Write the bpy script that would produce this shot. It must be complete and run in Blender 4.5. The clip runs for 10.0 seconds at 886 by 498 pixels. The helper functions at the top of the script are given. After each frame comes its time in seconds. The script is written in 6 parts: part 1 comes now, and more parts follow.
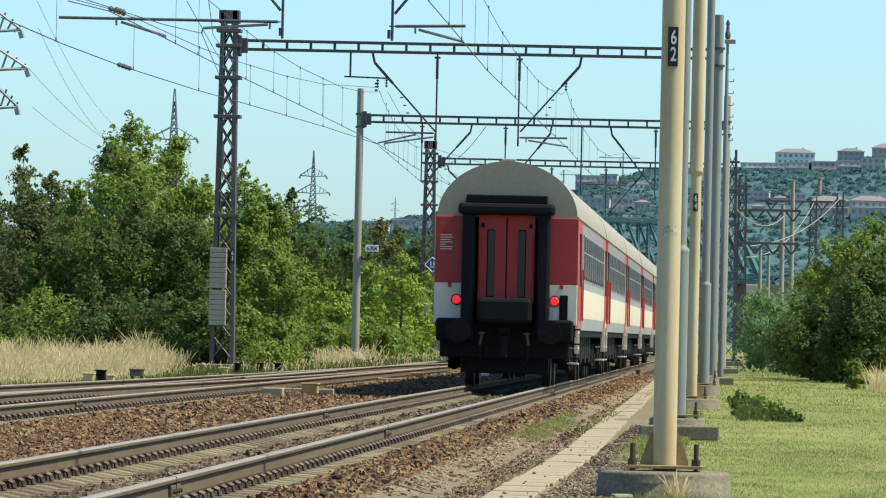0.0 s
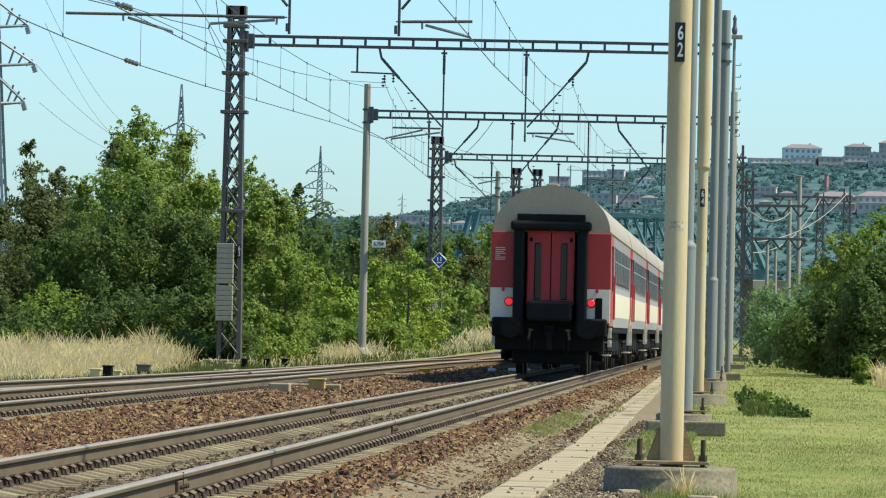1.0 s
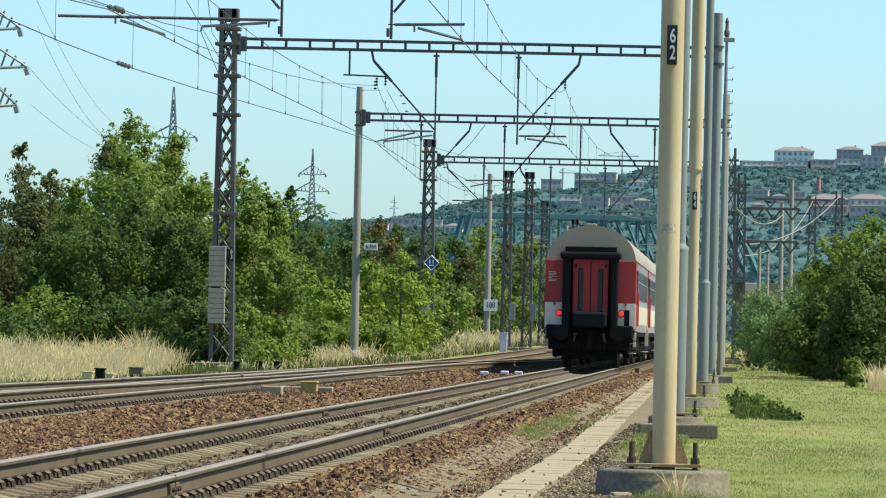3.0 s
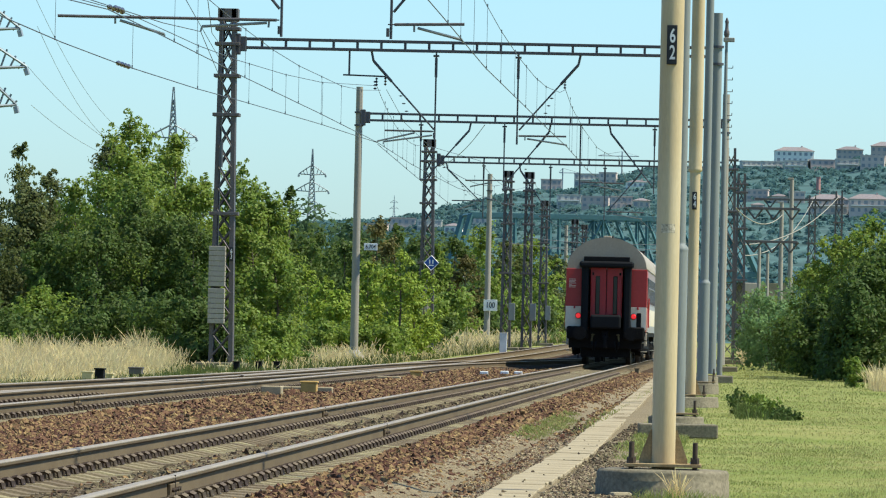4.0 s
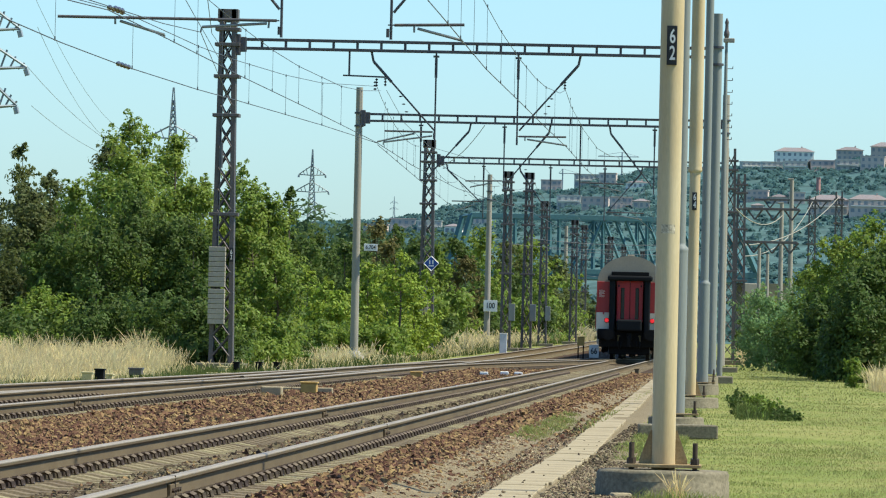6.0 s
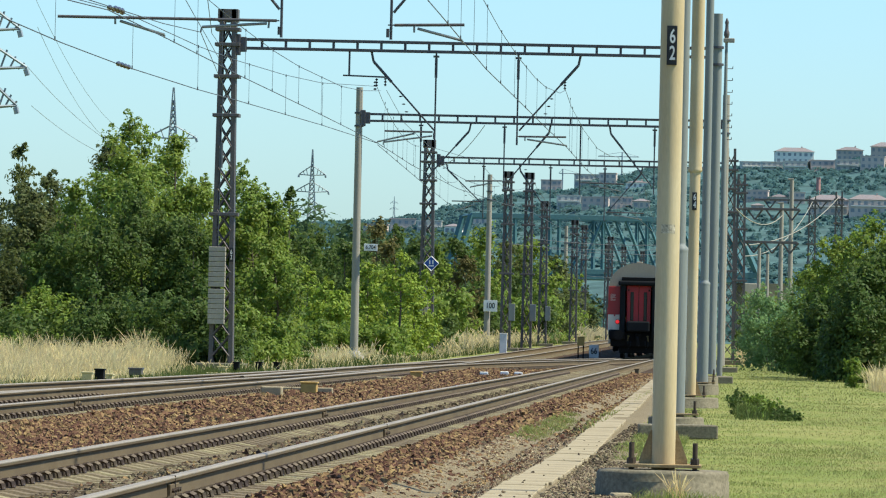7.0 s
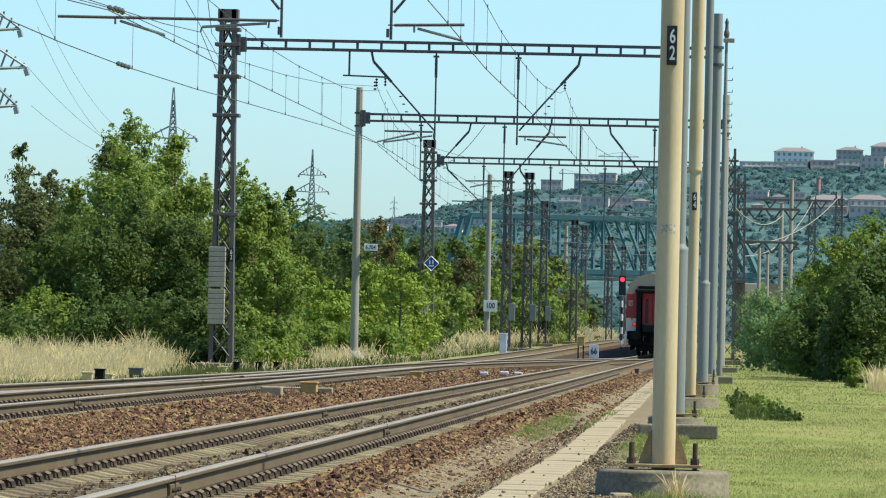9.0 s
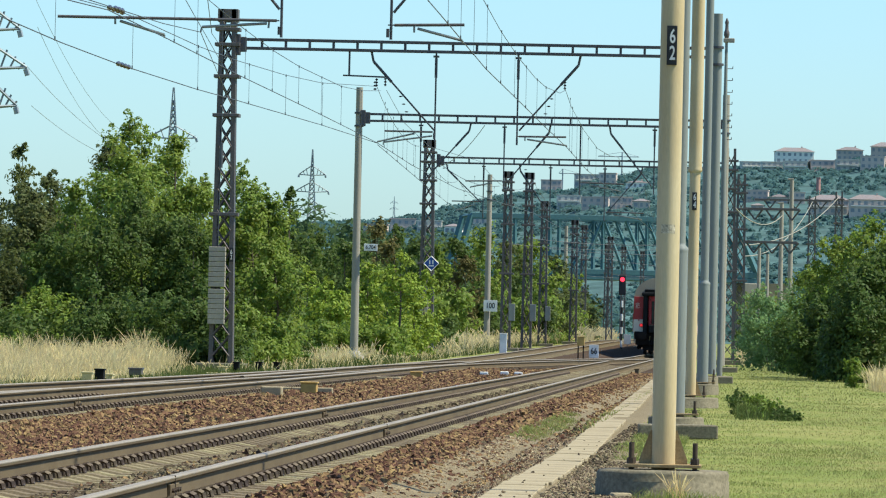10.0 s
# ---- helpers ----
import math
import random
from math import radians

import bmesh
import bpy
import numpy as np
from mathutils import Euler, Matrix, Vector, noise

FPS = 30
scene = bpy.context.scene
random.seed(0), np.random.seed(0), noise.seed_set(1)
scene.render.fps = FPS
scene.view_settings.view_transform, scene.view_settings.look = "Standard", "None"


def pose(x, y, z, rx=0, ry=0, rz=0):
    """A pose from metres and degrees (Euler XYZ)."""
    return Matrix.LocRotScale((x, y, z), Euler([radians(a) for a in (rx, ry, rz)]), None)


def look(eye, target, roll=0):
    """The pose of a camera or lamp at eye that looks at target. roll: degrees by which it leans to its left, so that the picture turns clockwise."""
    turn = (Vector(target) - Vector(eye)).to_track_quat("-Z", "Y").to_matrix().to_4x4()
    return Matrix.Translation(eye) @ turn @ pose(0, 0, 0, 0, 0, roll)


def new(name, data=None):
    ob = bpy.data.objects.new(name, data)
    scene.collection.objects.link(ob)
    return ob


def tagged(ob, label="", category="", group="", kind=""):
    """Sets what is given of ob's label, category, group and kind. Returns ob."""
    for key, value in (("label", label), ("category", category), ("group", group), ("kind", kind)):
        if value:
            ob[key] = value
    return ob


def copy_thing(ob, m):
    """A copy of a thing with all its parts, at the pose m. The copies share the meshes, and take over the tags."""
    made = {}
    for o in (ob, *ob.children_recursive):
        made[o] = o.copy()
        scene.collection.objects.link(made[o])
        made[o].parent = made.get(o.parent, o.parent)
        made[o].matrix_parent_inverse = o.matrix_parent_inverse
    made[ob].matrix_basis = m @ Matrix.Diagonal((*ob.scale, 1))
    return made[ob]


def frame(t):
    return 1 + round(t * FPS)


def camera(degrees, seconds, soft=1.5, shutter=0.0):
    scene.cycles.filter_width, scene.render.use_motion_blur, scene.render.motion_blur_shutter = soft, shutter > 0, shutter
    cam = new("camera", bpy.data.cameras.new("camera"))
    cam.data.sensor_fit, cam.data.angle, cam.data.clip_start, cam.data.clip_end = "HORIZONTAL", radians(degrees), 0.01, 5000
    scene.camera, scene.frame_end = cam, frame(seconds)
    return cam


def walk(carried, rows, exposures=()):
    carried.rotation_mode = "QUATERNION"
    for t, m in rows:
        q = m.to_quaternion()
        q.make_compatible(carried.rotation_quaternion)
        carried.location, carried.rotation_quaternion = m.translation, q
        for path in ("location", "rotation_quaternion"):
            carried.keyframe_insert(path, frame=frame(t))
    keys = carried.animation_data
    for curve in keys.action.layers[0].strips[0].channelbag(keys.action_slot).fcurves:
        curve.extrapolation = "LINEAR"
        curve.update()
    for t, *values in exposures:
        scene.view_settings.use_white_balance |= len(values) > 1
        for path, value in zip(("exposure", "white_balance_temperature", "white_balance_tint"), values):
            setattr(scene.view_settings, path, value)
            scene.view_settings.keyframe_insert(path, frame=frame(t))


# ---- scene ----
# The world: x to the side, y along the line, z = 0 on top of the rails.
EYE = Vector((0.0, 0.0, 0.99))
TRACK_X = -4.50          # centre of the line the train runs on
LEFT_X = -9.70           # centre of the second line
MAST_X = -0.62           # row of masts beside the path
LEFT_MAST_X = -14.8      # row of masts on the far side
FAR = 11000.0

cam = camera(8.154, 10.0, soft=1.15)


def aim(side, up):
    """A pose of the tripod head: side and up in units of 1/11000."""
    return look(EYE, EYE + Vector((-524.8 + side, FAR, 148.2 + up)), 1.265)


walk(cam, [(0, aim(-2, 2)), (0.1, aim(-2.3, 2)), (0.2, aim(-3.5, 2)), (0.3, aim(-4.8, 2)), (0.4, aim(-5.7, 1.8)),
           (0.5, aim(-6, 1)), (0.6, aim(-6.2, -1.5)), (0.7, aim(-7, -4)), (0.8, aim(-8.5, -6)), (0.9, aim(-10.5, -6.4)),
           (1.0, aim(-14, -6.2)), (1.1, aim(-16, -5)), (1.2, aim(-17, -4)), (1.3, aim(-16.5, -3)), (1.4, aim(-15.3, -3)),
           (1.5, aim(-14, -2.6)), (1.6, aim(-12, -2.2)), (1.7, aim(-10, -2)), (1.8, aim(-8, -1.8)), (1.9, aim(-6, -1.6)),
           (2.0, aim(-4.3, -1.3)), (2.1, aim(-3.2, -1.1)), (2.3, aim(-1.8, -1)), (2.5, aim(-1.2, -1)), (2.7, aim(-0.7, -1)),
           (3.3, aim(-0.2, -1)), (3.8, aim(0, -1)), (4.5, aim(0, -0.7)), (5, aim(0, -0.2)), (6, aim(0, 0)),
           (7, aim(0, 0)), (8.5, aim(0, 0)), (10, aim(0, 0))],
     exposures=[(0.0, 1.05, 6500, 4), (10.0, 1.05, 6500, 4)])

# ---- light ----
SUN_EL, SUN_AZ = radians(57), radians(94)    # azimuth from +y towards +x
world = bpy.data.worlds.new("sky")
scene.world = world
world.use_nodes = True
wn, wl = world.node_tree.nodes, world.node_tree.links
sky = wn.new("ShaderNodeTexSky")
sky.sky_type, sky.sun_disc = "NISHITA", False
sky.sun_elevation, sky.sun_rotation = SUN_EL, SUN_AZ
sky.air_density, sky.dust_density, sky.ozone_density = 1.0, 0.6, 3.0
cool = wn.new("ShaderNodeMix")
cool.data_type, cool.blend_type = "RGBA", "MULTIPLY"
cool.inputs["Factor"].default_value = 1.0
cool.inputs["B"].default_value = (0.74, 0.98, 1.23, 1)
wl.new(sky.outputs[0], cool.inputs["A"])
wl.new(cool.outputs["Result"], wn["Background"].inputs[0])
wn["Background"].inputs[1].default_value = 0.079
sun_data = bpy.data.lights.new("sun", "SUN")
sun_data.energy, sun_data.angle, sun_data.color = 3.7, radians(2.0), (1.0, 0.93, 0.80)
sun = new("sun", sun_data)
sd = Vector((math.sin(SUN_AZ) * math.cos(SUN_EL), math.cos(SUN_AZ) * math.cos(SUN_EL), math.sin(SUN_EL)))
sun.matrix_world = look(sd * 50, (0, 0, 0))


# ---- materials ----
def material(name, base, rough=0.8, metal=0.0, vary=0.25, scale=3.0, fine=40.0, bump=0.3, dist=0.01, tint=None,
             island=0.0, each=0.0, translucent=0.0, spec=0.4, stretch=(1, 1, 1), stain=0.5):
    """A surface with two scales of variation: broad stains towards tint, and fine grain with relief."""
    m = bpy.data.materials.new(name)
    m.use_nodes = True
    n, l = m.node_tree.nodes, m.node_tree.links
    b = n["Principled BSDF"]
    b.inputs["Roughness"].default_value, b.inputs["Metallic"].default_value = rough, metal
    b.inputs["Specular IOR Level"].default_value = spec
    co = n.new("ShaderNodeTexCoord")
    mp = n.new("ShaderNodeMapping")
    mp.inputs["Scale"].default_value = stretch
    l.new(co.outputs["Object"], mp.inputs[0])
    n1, n2 = n.new("ShaderNodeTexNoise"), n.new("ShaderNodeTexNoise")
    n1.inputs["Scale"].default_value, n2.inputs["Scale"].default_value = scale, fine
    n1.inputs["Detail"].default_value, n2.inputs["Detail"].default_value = 6, 3
    l.new(mp.outputs[0], n1.inputs["Vector"]), l.new(mp.outputs[0], n2.inputs["Vector"])
    ramp = n.new("ShaderNodeMapRange")
    ramp.inputs[1].default_value, ramp.inputs[2].default_value = 0.38, 0.68
    ramp.inputs[4].default_value = stain
    l.new(n1.outputs[0], ramp.inputs[0])
    mix = n.new("ShaderNodeMix")
    mix.data_type = "RGBA"
    mix.inputs["A"].default_value = (*base, 1)
    mix.inputs["B"].default_value = (*(tint or [c * 0.6 for c in base]), 1)
    l.new(ramp.outputs[0], mix.inputs["Factor"])
    hsv = n.new("ShaderNodeHueSaturation")
    l.new(mix.outputs["Result"], hsv.inputs["Color"])
    val = n.new("ShaderNodeMapRange")
    val.inputs[1].default_value, val.inputs[2].default_value = 0.3, 0.7
    val.inputs[3].default_value, val.inputs[4].default_value = 1 - vary, 1 + vary
    l.new(n2.outputs[0], val.inputs[0])
    out = val.outputs[0]
    for amount, node, socket in ((island, "ShaderNodeNewGeometry", "Random Per Island"), (each, "ShaderNodeObjectInfo", "Random")):
        if amount:
            src, rng, mul = n.new(node), n.new("ShaderNodeMapRange"), n.new("ShaderNodeMath")
            rng.inputs[3].default_value, rng.inputs[4].default_value = 1 - amount, 1 + amount
            mul.operation = "MULTIPLY"
            l.new(src.outputs[socket], rng.inputs[0]), l.new(rng.outputs[0], mul.inputs[0]), l.new(out, mul.inputs[1])
            out = mul.outputs[0]
            hue = n.new("ShaderNodeMapRange")
            hue.inputs[3].default_value, hue.inputs[4].default_value = 0.5 - amount * 0.05, 0.5 + amount * 0.05
            l.new(src.outputs[socket], hue.inputs[0]), l.new(hue.outputs[0], hsv.inputs["Hue"])
    l.new(out, hsv.inputs["Value"])
    l.new(hsv.outputs[0], b.inputs["Base Color"])
    if bump:
        bp = n.new("ShaderNodeBump")
        bp.inputs["Strength"].default_value, bp.inputs["Distance"].default_value = bump, dist
        l.new(n2.outputs[0], bp.inputs["Height"]), l.new(bp.outputs[0], b.inputs["Normal"])
    if translucent:
        tr, ms = n.new("ShaderNodeBsdfTranslucent"), n.new("ShaderNodeMixShader")
        ms.inputs[0].default_value = translucent
        l.new(hsv.outputs[0], tr.inputs[0]), l.new(b.outputs[0], ms.inputs[1]), l.new(tr.outputs[0], ms.inputs[2])
        l.new(ms.outputs[0], n["Material Output"].inputs[0])
    return m


M_GRASS = material("lawn_soil", (0.15, 0.178, 0.04), 0.95, vary=0.28, scale=0.5, fine=14, bump=0.6, dist=0.04, tint=(0.25, 0.225, 0.08), spec=0.1, stain=0.8)
M_BLADE = material("grass_blades", (0.225, 0.265, 0.06), 0.7, vary=0.3, scale=0.9, bump=0, tint=(0.38, 0.34, 0.14), island=0.26, translucent=0.4, spec=0.2, stain=0.9)
M_VERGE = material("verge_blades", (0.095, 0.125, 0.032), 0.75, vary=0.2, scale=0.4, bump=0, tint=(0.15, 0.15, 0.05), island=0.3, translucent=0.3, spec=0.2)
M_SMUDGE = material("faded_stencil", (0.4, 0.35, 0.25), 0.7, vary=0.5, scale=20, fine=60, bump=0, tint=(0.52, 0.45, 0.32))
M_STRAW = material("dry_grass", (0.78, 0.61, 0.33), 0.8, vary=0.15, scale=0.5, bump=0, tint=(0.62, 0.48, 0.22), island=0.22, translucent=0.5, spec=0.2)
M_BALLAST = material("ballast_bed", (0.066, 0.042, 0.025), 0.95, vary=0.5, scale=0.6, fine=22, bump=1.0, dist=0.05, tint=(0.044, 0.031, 0.020), spec=0.1)
M_STONE = material("ballast_stone", (0.165, 0.092, 0.046), 0.9, vary=0.25, scale=0.7, fine=60, bump=0.3, tint=(0.1, 0.06, 0.032), island=0.6, spec=0.2)
M_GREYSTONE = material("grey_ballast_stone", (0.115, 0.087, 0.050), 0.9, vary=0.25, scale=0.7, fine=60, bump=0.3, tint=(0.076, 0.054, 0.033), island=0.5, spec=0.2)
M_SLEEPER = material("sleeper_concrete", (0.204, 0.166, 0.096), 0.92, vary=0.2, scale=2.5, fine=60, bump=0.4, tint=(0.125, 0.096, 0.055), each=0.35, spec=0.2)
M_TIMBER = material("sleeper_timber", (0.075, 0.055, 0.038), 0.95, vary=0.3, scale=2.5, fine=40, bump=0.4, tint=(0.045, 0.034, 0.026), each=0.3, spec=0.1)
M_RAIL = material("rail_rust", (0.13, 0.098, 0.056), 0.9, 0.0, vary=0.2, scale=1.2, fine=50, bump=0.2, dist=0.003, tint=(0.085, 0.06, 0.035), spec=0.15)
M_RAILTOP = material("rail_head_polished", (0.275, 0.225, 0.155), 0.5, 0.1, vary=0.12, scale=1.0, fine=30, bump=0.05, dist=0.002, tint=(0.185, 0.145, 0.098))
M_CLIP = material("fastening_steel", (0.066, 0.045, 0.028), 0.6, 0.3, vary=0.3, scale=8, bump=0.2, each=0.3)
M_CONCRETE = material("path_concrete", (0.32, 0.265, 0.165), 0.9, vary=0.14, scale=1.2, fine=45, bump=0.35, tint=(0.2, 0.16, 0.095), spec=0.2)
M_PLATE = material("rusty_base_steel", (0.3, 0.225, 0.115), 0.8, vary=0.2, scale=6, fine=50, bump=0.3, tint=(0.18, 0.105, 0.04), spec=0.2, stain=0.8)
M_GRAVEL = material("fine_gravel", (0.25, 0.195, 0.125), 0.95, vary=0.2, scale=0.7, fine=60, bump=0.2, tint=(0.17, 0.11, 0.06), island=0.5, spec=0.15)
M_FOUND = material("foundation_concrete", (0.19, 0.165, 0.11), 0.95, vary=0.3, scale=2.2, fine=35, bump=0.25, tint=(0.1, 0.085, 0.055), spec=0.2)
M_MAST = material("mast_cream_paint", (0.51, 0.42, 0.255), 0.55, vary=0.06, scale=1.4, fine=30, bump=0.1, tint=(0.4, 0.275, 0.115), stretch=(3, 3, 0.5), stain=0.7)
M_MASTGREY = material("mast_grey_paint", (0.205, 0.22, 0.2), 0.55, vary=0.08, scale=1.4, fine=30, bump=0.1, tint=(0.165, 0.175, 0.155), stretch=(3, 3, 0.4))
M_MASTCONC = material("mast_concrete", (0.28, 0.26, 0.21), 0.85, vary=0.12, scale=1.0, fine=25, bump=0.2, tint=(0.22, 0.2, 0.16), stretch=(3, 3, 0.5))
M_LATTICE = material("lattice_steel", (0.1, 0.092, 0.09), 0.6, 0.3, vary=0.2, scale=1.5, fine=30, bump=0.15, tint=(0.13, 0.1, 0.08))
M_BEAM = material("gantry_steel", (0.065, 0.066, 0.075), 0.6, 0.3, vary=0.2, scale=1.5, fine=30, bump=0.1, tint=(0.09, 0.08, 0.078))
M_WIRE = material("wire_metal", (0.10, 0.11, 0.12), 0.5, 0.5, vary=0.1, bump=0)
M_INSUL = material("insulator_glaze", (0.06, 0.05, 0.05), 0.25, vary=0.1, bump=0)
M_LEAF = material("leaf_green", (0.165, 0.24, 0.038), 0.6, vary=0.2, scale=0.5, bump=0, tint=(0.27, 0.305, 0.045), island=0.22, translucent=0.5, spec=0.3)
M_LEAFDARK = material("leaf_dark", (0.08, 0.13, 0.027), 0.65, vary=0.2, scale=0.5, bump=0, tint=(0.13, 0.162, 0.032), island=0.22, translucent=0.5, spec=0.3)
M_LEAFGREY = material("leaf_greygreen", (0.105, 0.132, 0.042), 0.65, vary=0.2, scale=0.5, bump=0, tint=(0.145, 0.15, 0.042), island=0.22, translucent=0.5, spec=0.3)
M_LEAFLIME = material("leaf_lime", (0.23, 0.31, 0.04), 0.6, vary=0.2, scale=0.5, bump=0, tint=(0.32, 0.355, 0.05), island=0.22, translucent=0.4, spec=0.25)
M_WILLOW = material("leaf_willow", (0.17, 0.27, 0.1), 0.65, vary=0.2, scale=0.5, bump=0, tint=(0.21, 0.3, 0.11), island=0.22, translucent=0.5, spec=0.3)
M_LEAFDRY = material("leaf_brown", (0.14, 0.12, 0.04), 0.7, vary=0.2, scale=0.5, bump=0, tint=(0.1, 0.11, 0.03), island=0.22, translucent=0.3, spec=0.2)
M_LEAFFAR = material("leaf_far", (0.06, 0.10, 0.045), 0.7, vary=0.2, scale=0.1, bump=0, tint=(0.085, 0.125, 0.055), island=0.2, translucent=0.5, spec=0.1)
M_BARK = material("bark", (0.12, 0.095, 0.07), 0.95, vary=0.3, scale=3, fine=20, bump=0.8, dist=0.02, stretch=(3, 3, 0.6))
M_RED = material("coach_red_paint", (0.36, 0.026, 0.022), 0.38, vary=0.06, scale=0.9, fine=12, bump=0.03, tint=(0.3, 0.024, 0.022))
M_DOORRED = material("door_red_paint", (0.4, 0.016, 0.02), 0.35, vary=0.06, scale=1.0, fine=12, bump=0.03, tint=(0.33, 0.015, 0.018))
M_WHITE = material("coach_white_paint", (0.71, 0.62, 0.475), 0.4, vary=0.05, scale=0.9, fine=12, bump=0.03, tint=(0.6, 0.505, 0.38))
M_GREYBAND = material("coach_grey_paint", (0.33, 0.33, 0.33), 0.42, vary=0.06, scale=0.9, fine=12, bump=0.03)
M_WINBAND = material("coach_window_band", (0.25, 0.19, 0.18), 0.4, vary=0.08, scale=0.9, fine=12, bump=0.03, tint=(0.2, 0.155, 0.15))
M_ROOF = material("coach_roof_paint", (0.33, 0.272, 0.19), 0.5, vary=0.08, scale=0.8, fine=14, bump=0.05, tint=(0.26, 0.21, 0.145))
M_RUBBER = material("gangway_rubber", (0.007, 0.008, 0.009), 0.65, vary=0.2, scale=3, fine=30, bump=0.15, spec=0.15)
M_UNDER = material("underframe_black", (0.0075, 0.0072, 0.007), 0.75, vary=0.35, scale=3, fine=20, bump=0.3, tint=(0.014, 0.012, 0.01), spec=0.12)
M_WHEEL = material("wheel_steel", (0.06, 0.052, 0.047), 0.55, 0.6, vary=0.2, scale=3, bump=0.1)
M_DIRT = material("trodden_gravel", (0.195, 0.155, 0.092), 0.95, vary=0.45, scale=1.5, fine=45, bump=0.7, dist=0.02, tint=(0.125, 0.1, 0.058), spec=0.1)
M_GLASS = material("coach_glass", (0.012, 0.013, 0.014), 0.12, vary=0.05, bump=0, spec=0.35)
M_BRASS = material("dull_brass_paint", (0.12, 0.09, 0.03), 0.6, vary=0.2, bump=0)
M_BLACK = material("sign_black", (0.014, 0.014, 0.015), 0.55, vary=0.1, bump=0)
M_SIGNWHITE = material("sign_white", (0.74, 0.73, 0.68), 0.5, vary=0.05, scale=3, bump=0)
M_SIGNBLUE = material("sign_blue", (0.02, 0.075, 0.28), 0.45, vary=0.05, scale=3, bump=0)
M_YELLOW = material("box_cream_yellow", (0.50, 0.42, 0.22), 0.6, vary=0.1, scale=3, fine=25, bump=0.1, tint=(0.34, 0.26, 0.12))
M_ORANGE = material("box_ochre", (0.50, 0.31, 0.08), 0.6, vary=0.1, scale=3, fine=25, bump=0.1)
# distance haze is painted into the next two base colours as a blue-green tint
M_HAZEHILL = material("haze_tinted_hill_woods", (0.06, 0.112, 0.11), 0.95, vary=0.3, scale=0.012, fine=0.09, bump=0.3, dist=3.0, tint=(0.085, 0.13, 0.118), spec=0.05)
M_HAZEWOOD = material("haze_tinted_leaves", (0.098, 0.182, 0.174), 0.95, vary=0.18, scale=0.012, fine=0.35, bump=0, dist=0.6, tint=(0.082, 0.158, 0.156), island=0.2, translucent=0.6, spec=0.05)
M_DRYLAWN = material("dry_lawn_blades", (0.30, 0.27, 0.115), 0.8, vary=0.15, scale=0.5, bump=0, tint=(0.25, 0.25, 0.09), island=0.2, translucent=0.3, spec=0.15)
M_STACK = material("chimney_brick", (0.42, 0.22, 0.19), 0.9, vary=0.1, scale=0.3, fine=3, bump=0)
M_TEAL = material("bridge_teal", (0.05, 0.135, 0.150), 0.6, vary=0.12, scale=0.3, fine=3, bump=0.05, tint=(0.061, 0.126, 0.133))
M_PYLON = material("pylon_galvanised", (0.22, 0.26, 0.285), 0.6, 0.2, vary=0.1, scale=0.3, bump=0)


def glow(name, colour, strength):
    m = bpy.data.materials.new(name)
    m.use_nodes = True
    b = m.node_tree.nodes["Principled BSDF"]
    b.inputs["Base Color"].default_value = (*[c * 0.5 for c in colour], 1)
    b.inputs["Emission Color"].default_value, b.inputs["Emission Strength"].default_value = (*colour, 1), strength
    b.inputs["Roughness"].default_value = 0.2
    return m


M_TAIL = glow("tail_lamp_glow", (1.0, 0.03, 0.04), 0.30)
M_SIGNALRED = glow("signal_red_glow", (1.0, 0.03, 0.07), 1.2)


# ---- mesh helpers ----
def part(name, bm, mat, parent=None, label=""):
    """Links a bmesh as one mesh object, under parent if one is given."""
    me = bpy.data.meshes.new(name)
    bm.normal_update()
    bm.to_mesh(me)
    bm.free()
    me.materials.append(mat)
    ob = new(name, me)
    if parent:
        ob.parent = parent
    return tagged(ob, label)


def shared(name, me, parent, m):
    ob = new(name, me)
    ob.parent, ob.matrix_basis = parent, m
    return ob


def raw(name, verts, faces, mat, parent=None):
    me = bpy.data.meshes.new(name)
    me.from_pydata([tuple(v) for v in verts], [], [tuple(f) for f in faces])
    me.materials.append(mat)
    ob = new(name, me)
    if parent:
        ob.parent = parent
    return ob


def quads(name, arr, mat, parent=None):
    """A mesh out of an array of separate quads, n x 4 x 3."""
    n = len(arr)
    me = bpy.data.meshes.new(name)
    me.vertices.add(4 * n), me.loops.add(4 * n), me.polygons.add(n)
    me.vertices.foreach_set("co", np.asarray(arr, dtype=np.float32).ravel())
    me.loops.foreach_set("vertex_index", np.arange(4 * n, dtype=np.int32))
    me.polygons.foreach_set("loop_start", np.arange(0, 4 * n, 4, dtype=np.int32))
    me.update(calc_edges=True)
    me.materials.append(mat)
    ob = new(name, me)
    if parent:
        ob.parent = parent
    return ob


def thing(name, label, category, at=(0, 0, 0), group="", kind="", turn=0.0):
    ob = new(name)
    ob.matrix_basis = pose(*at, 0, 0, turn)
    return tagged(ob, label, category, group, kind)


def box(bm, lo, hi, bevel=0.0, m=None):
    vs = [bm.verts.new((x, y, z)) for z in (lo[2], hi[2]) for y in (lo[1], hi[1]) for x in (lo[0], hi[0])]
    fs = [bm.faces.new([vs[i] for i in f]) for f in ((0, 2, 3, 1), (4, 5, 7, 6), (0, 1, 5, 4), (2, 6, 7, 3), (0, 4, 6, 2), (1, 3, 7, 5))]
    if bevel:
        es = list({e for f in fs for e in f.edges})
        r = bmesh.ops.bevel(bm, geom=es, offset=bevel, segments=2, affect="EDGES", profile=0.5)
        vs = list({v for f in r["faces"] for v in f.verts} | {v for v in vs if v.is_valid})
    if m is not None:
        bmesh.ops.transform(bm, matrix=m, verts=vs)
    return bm


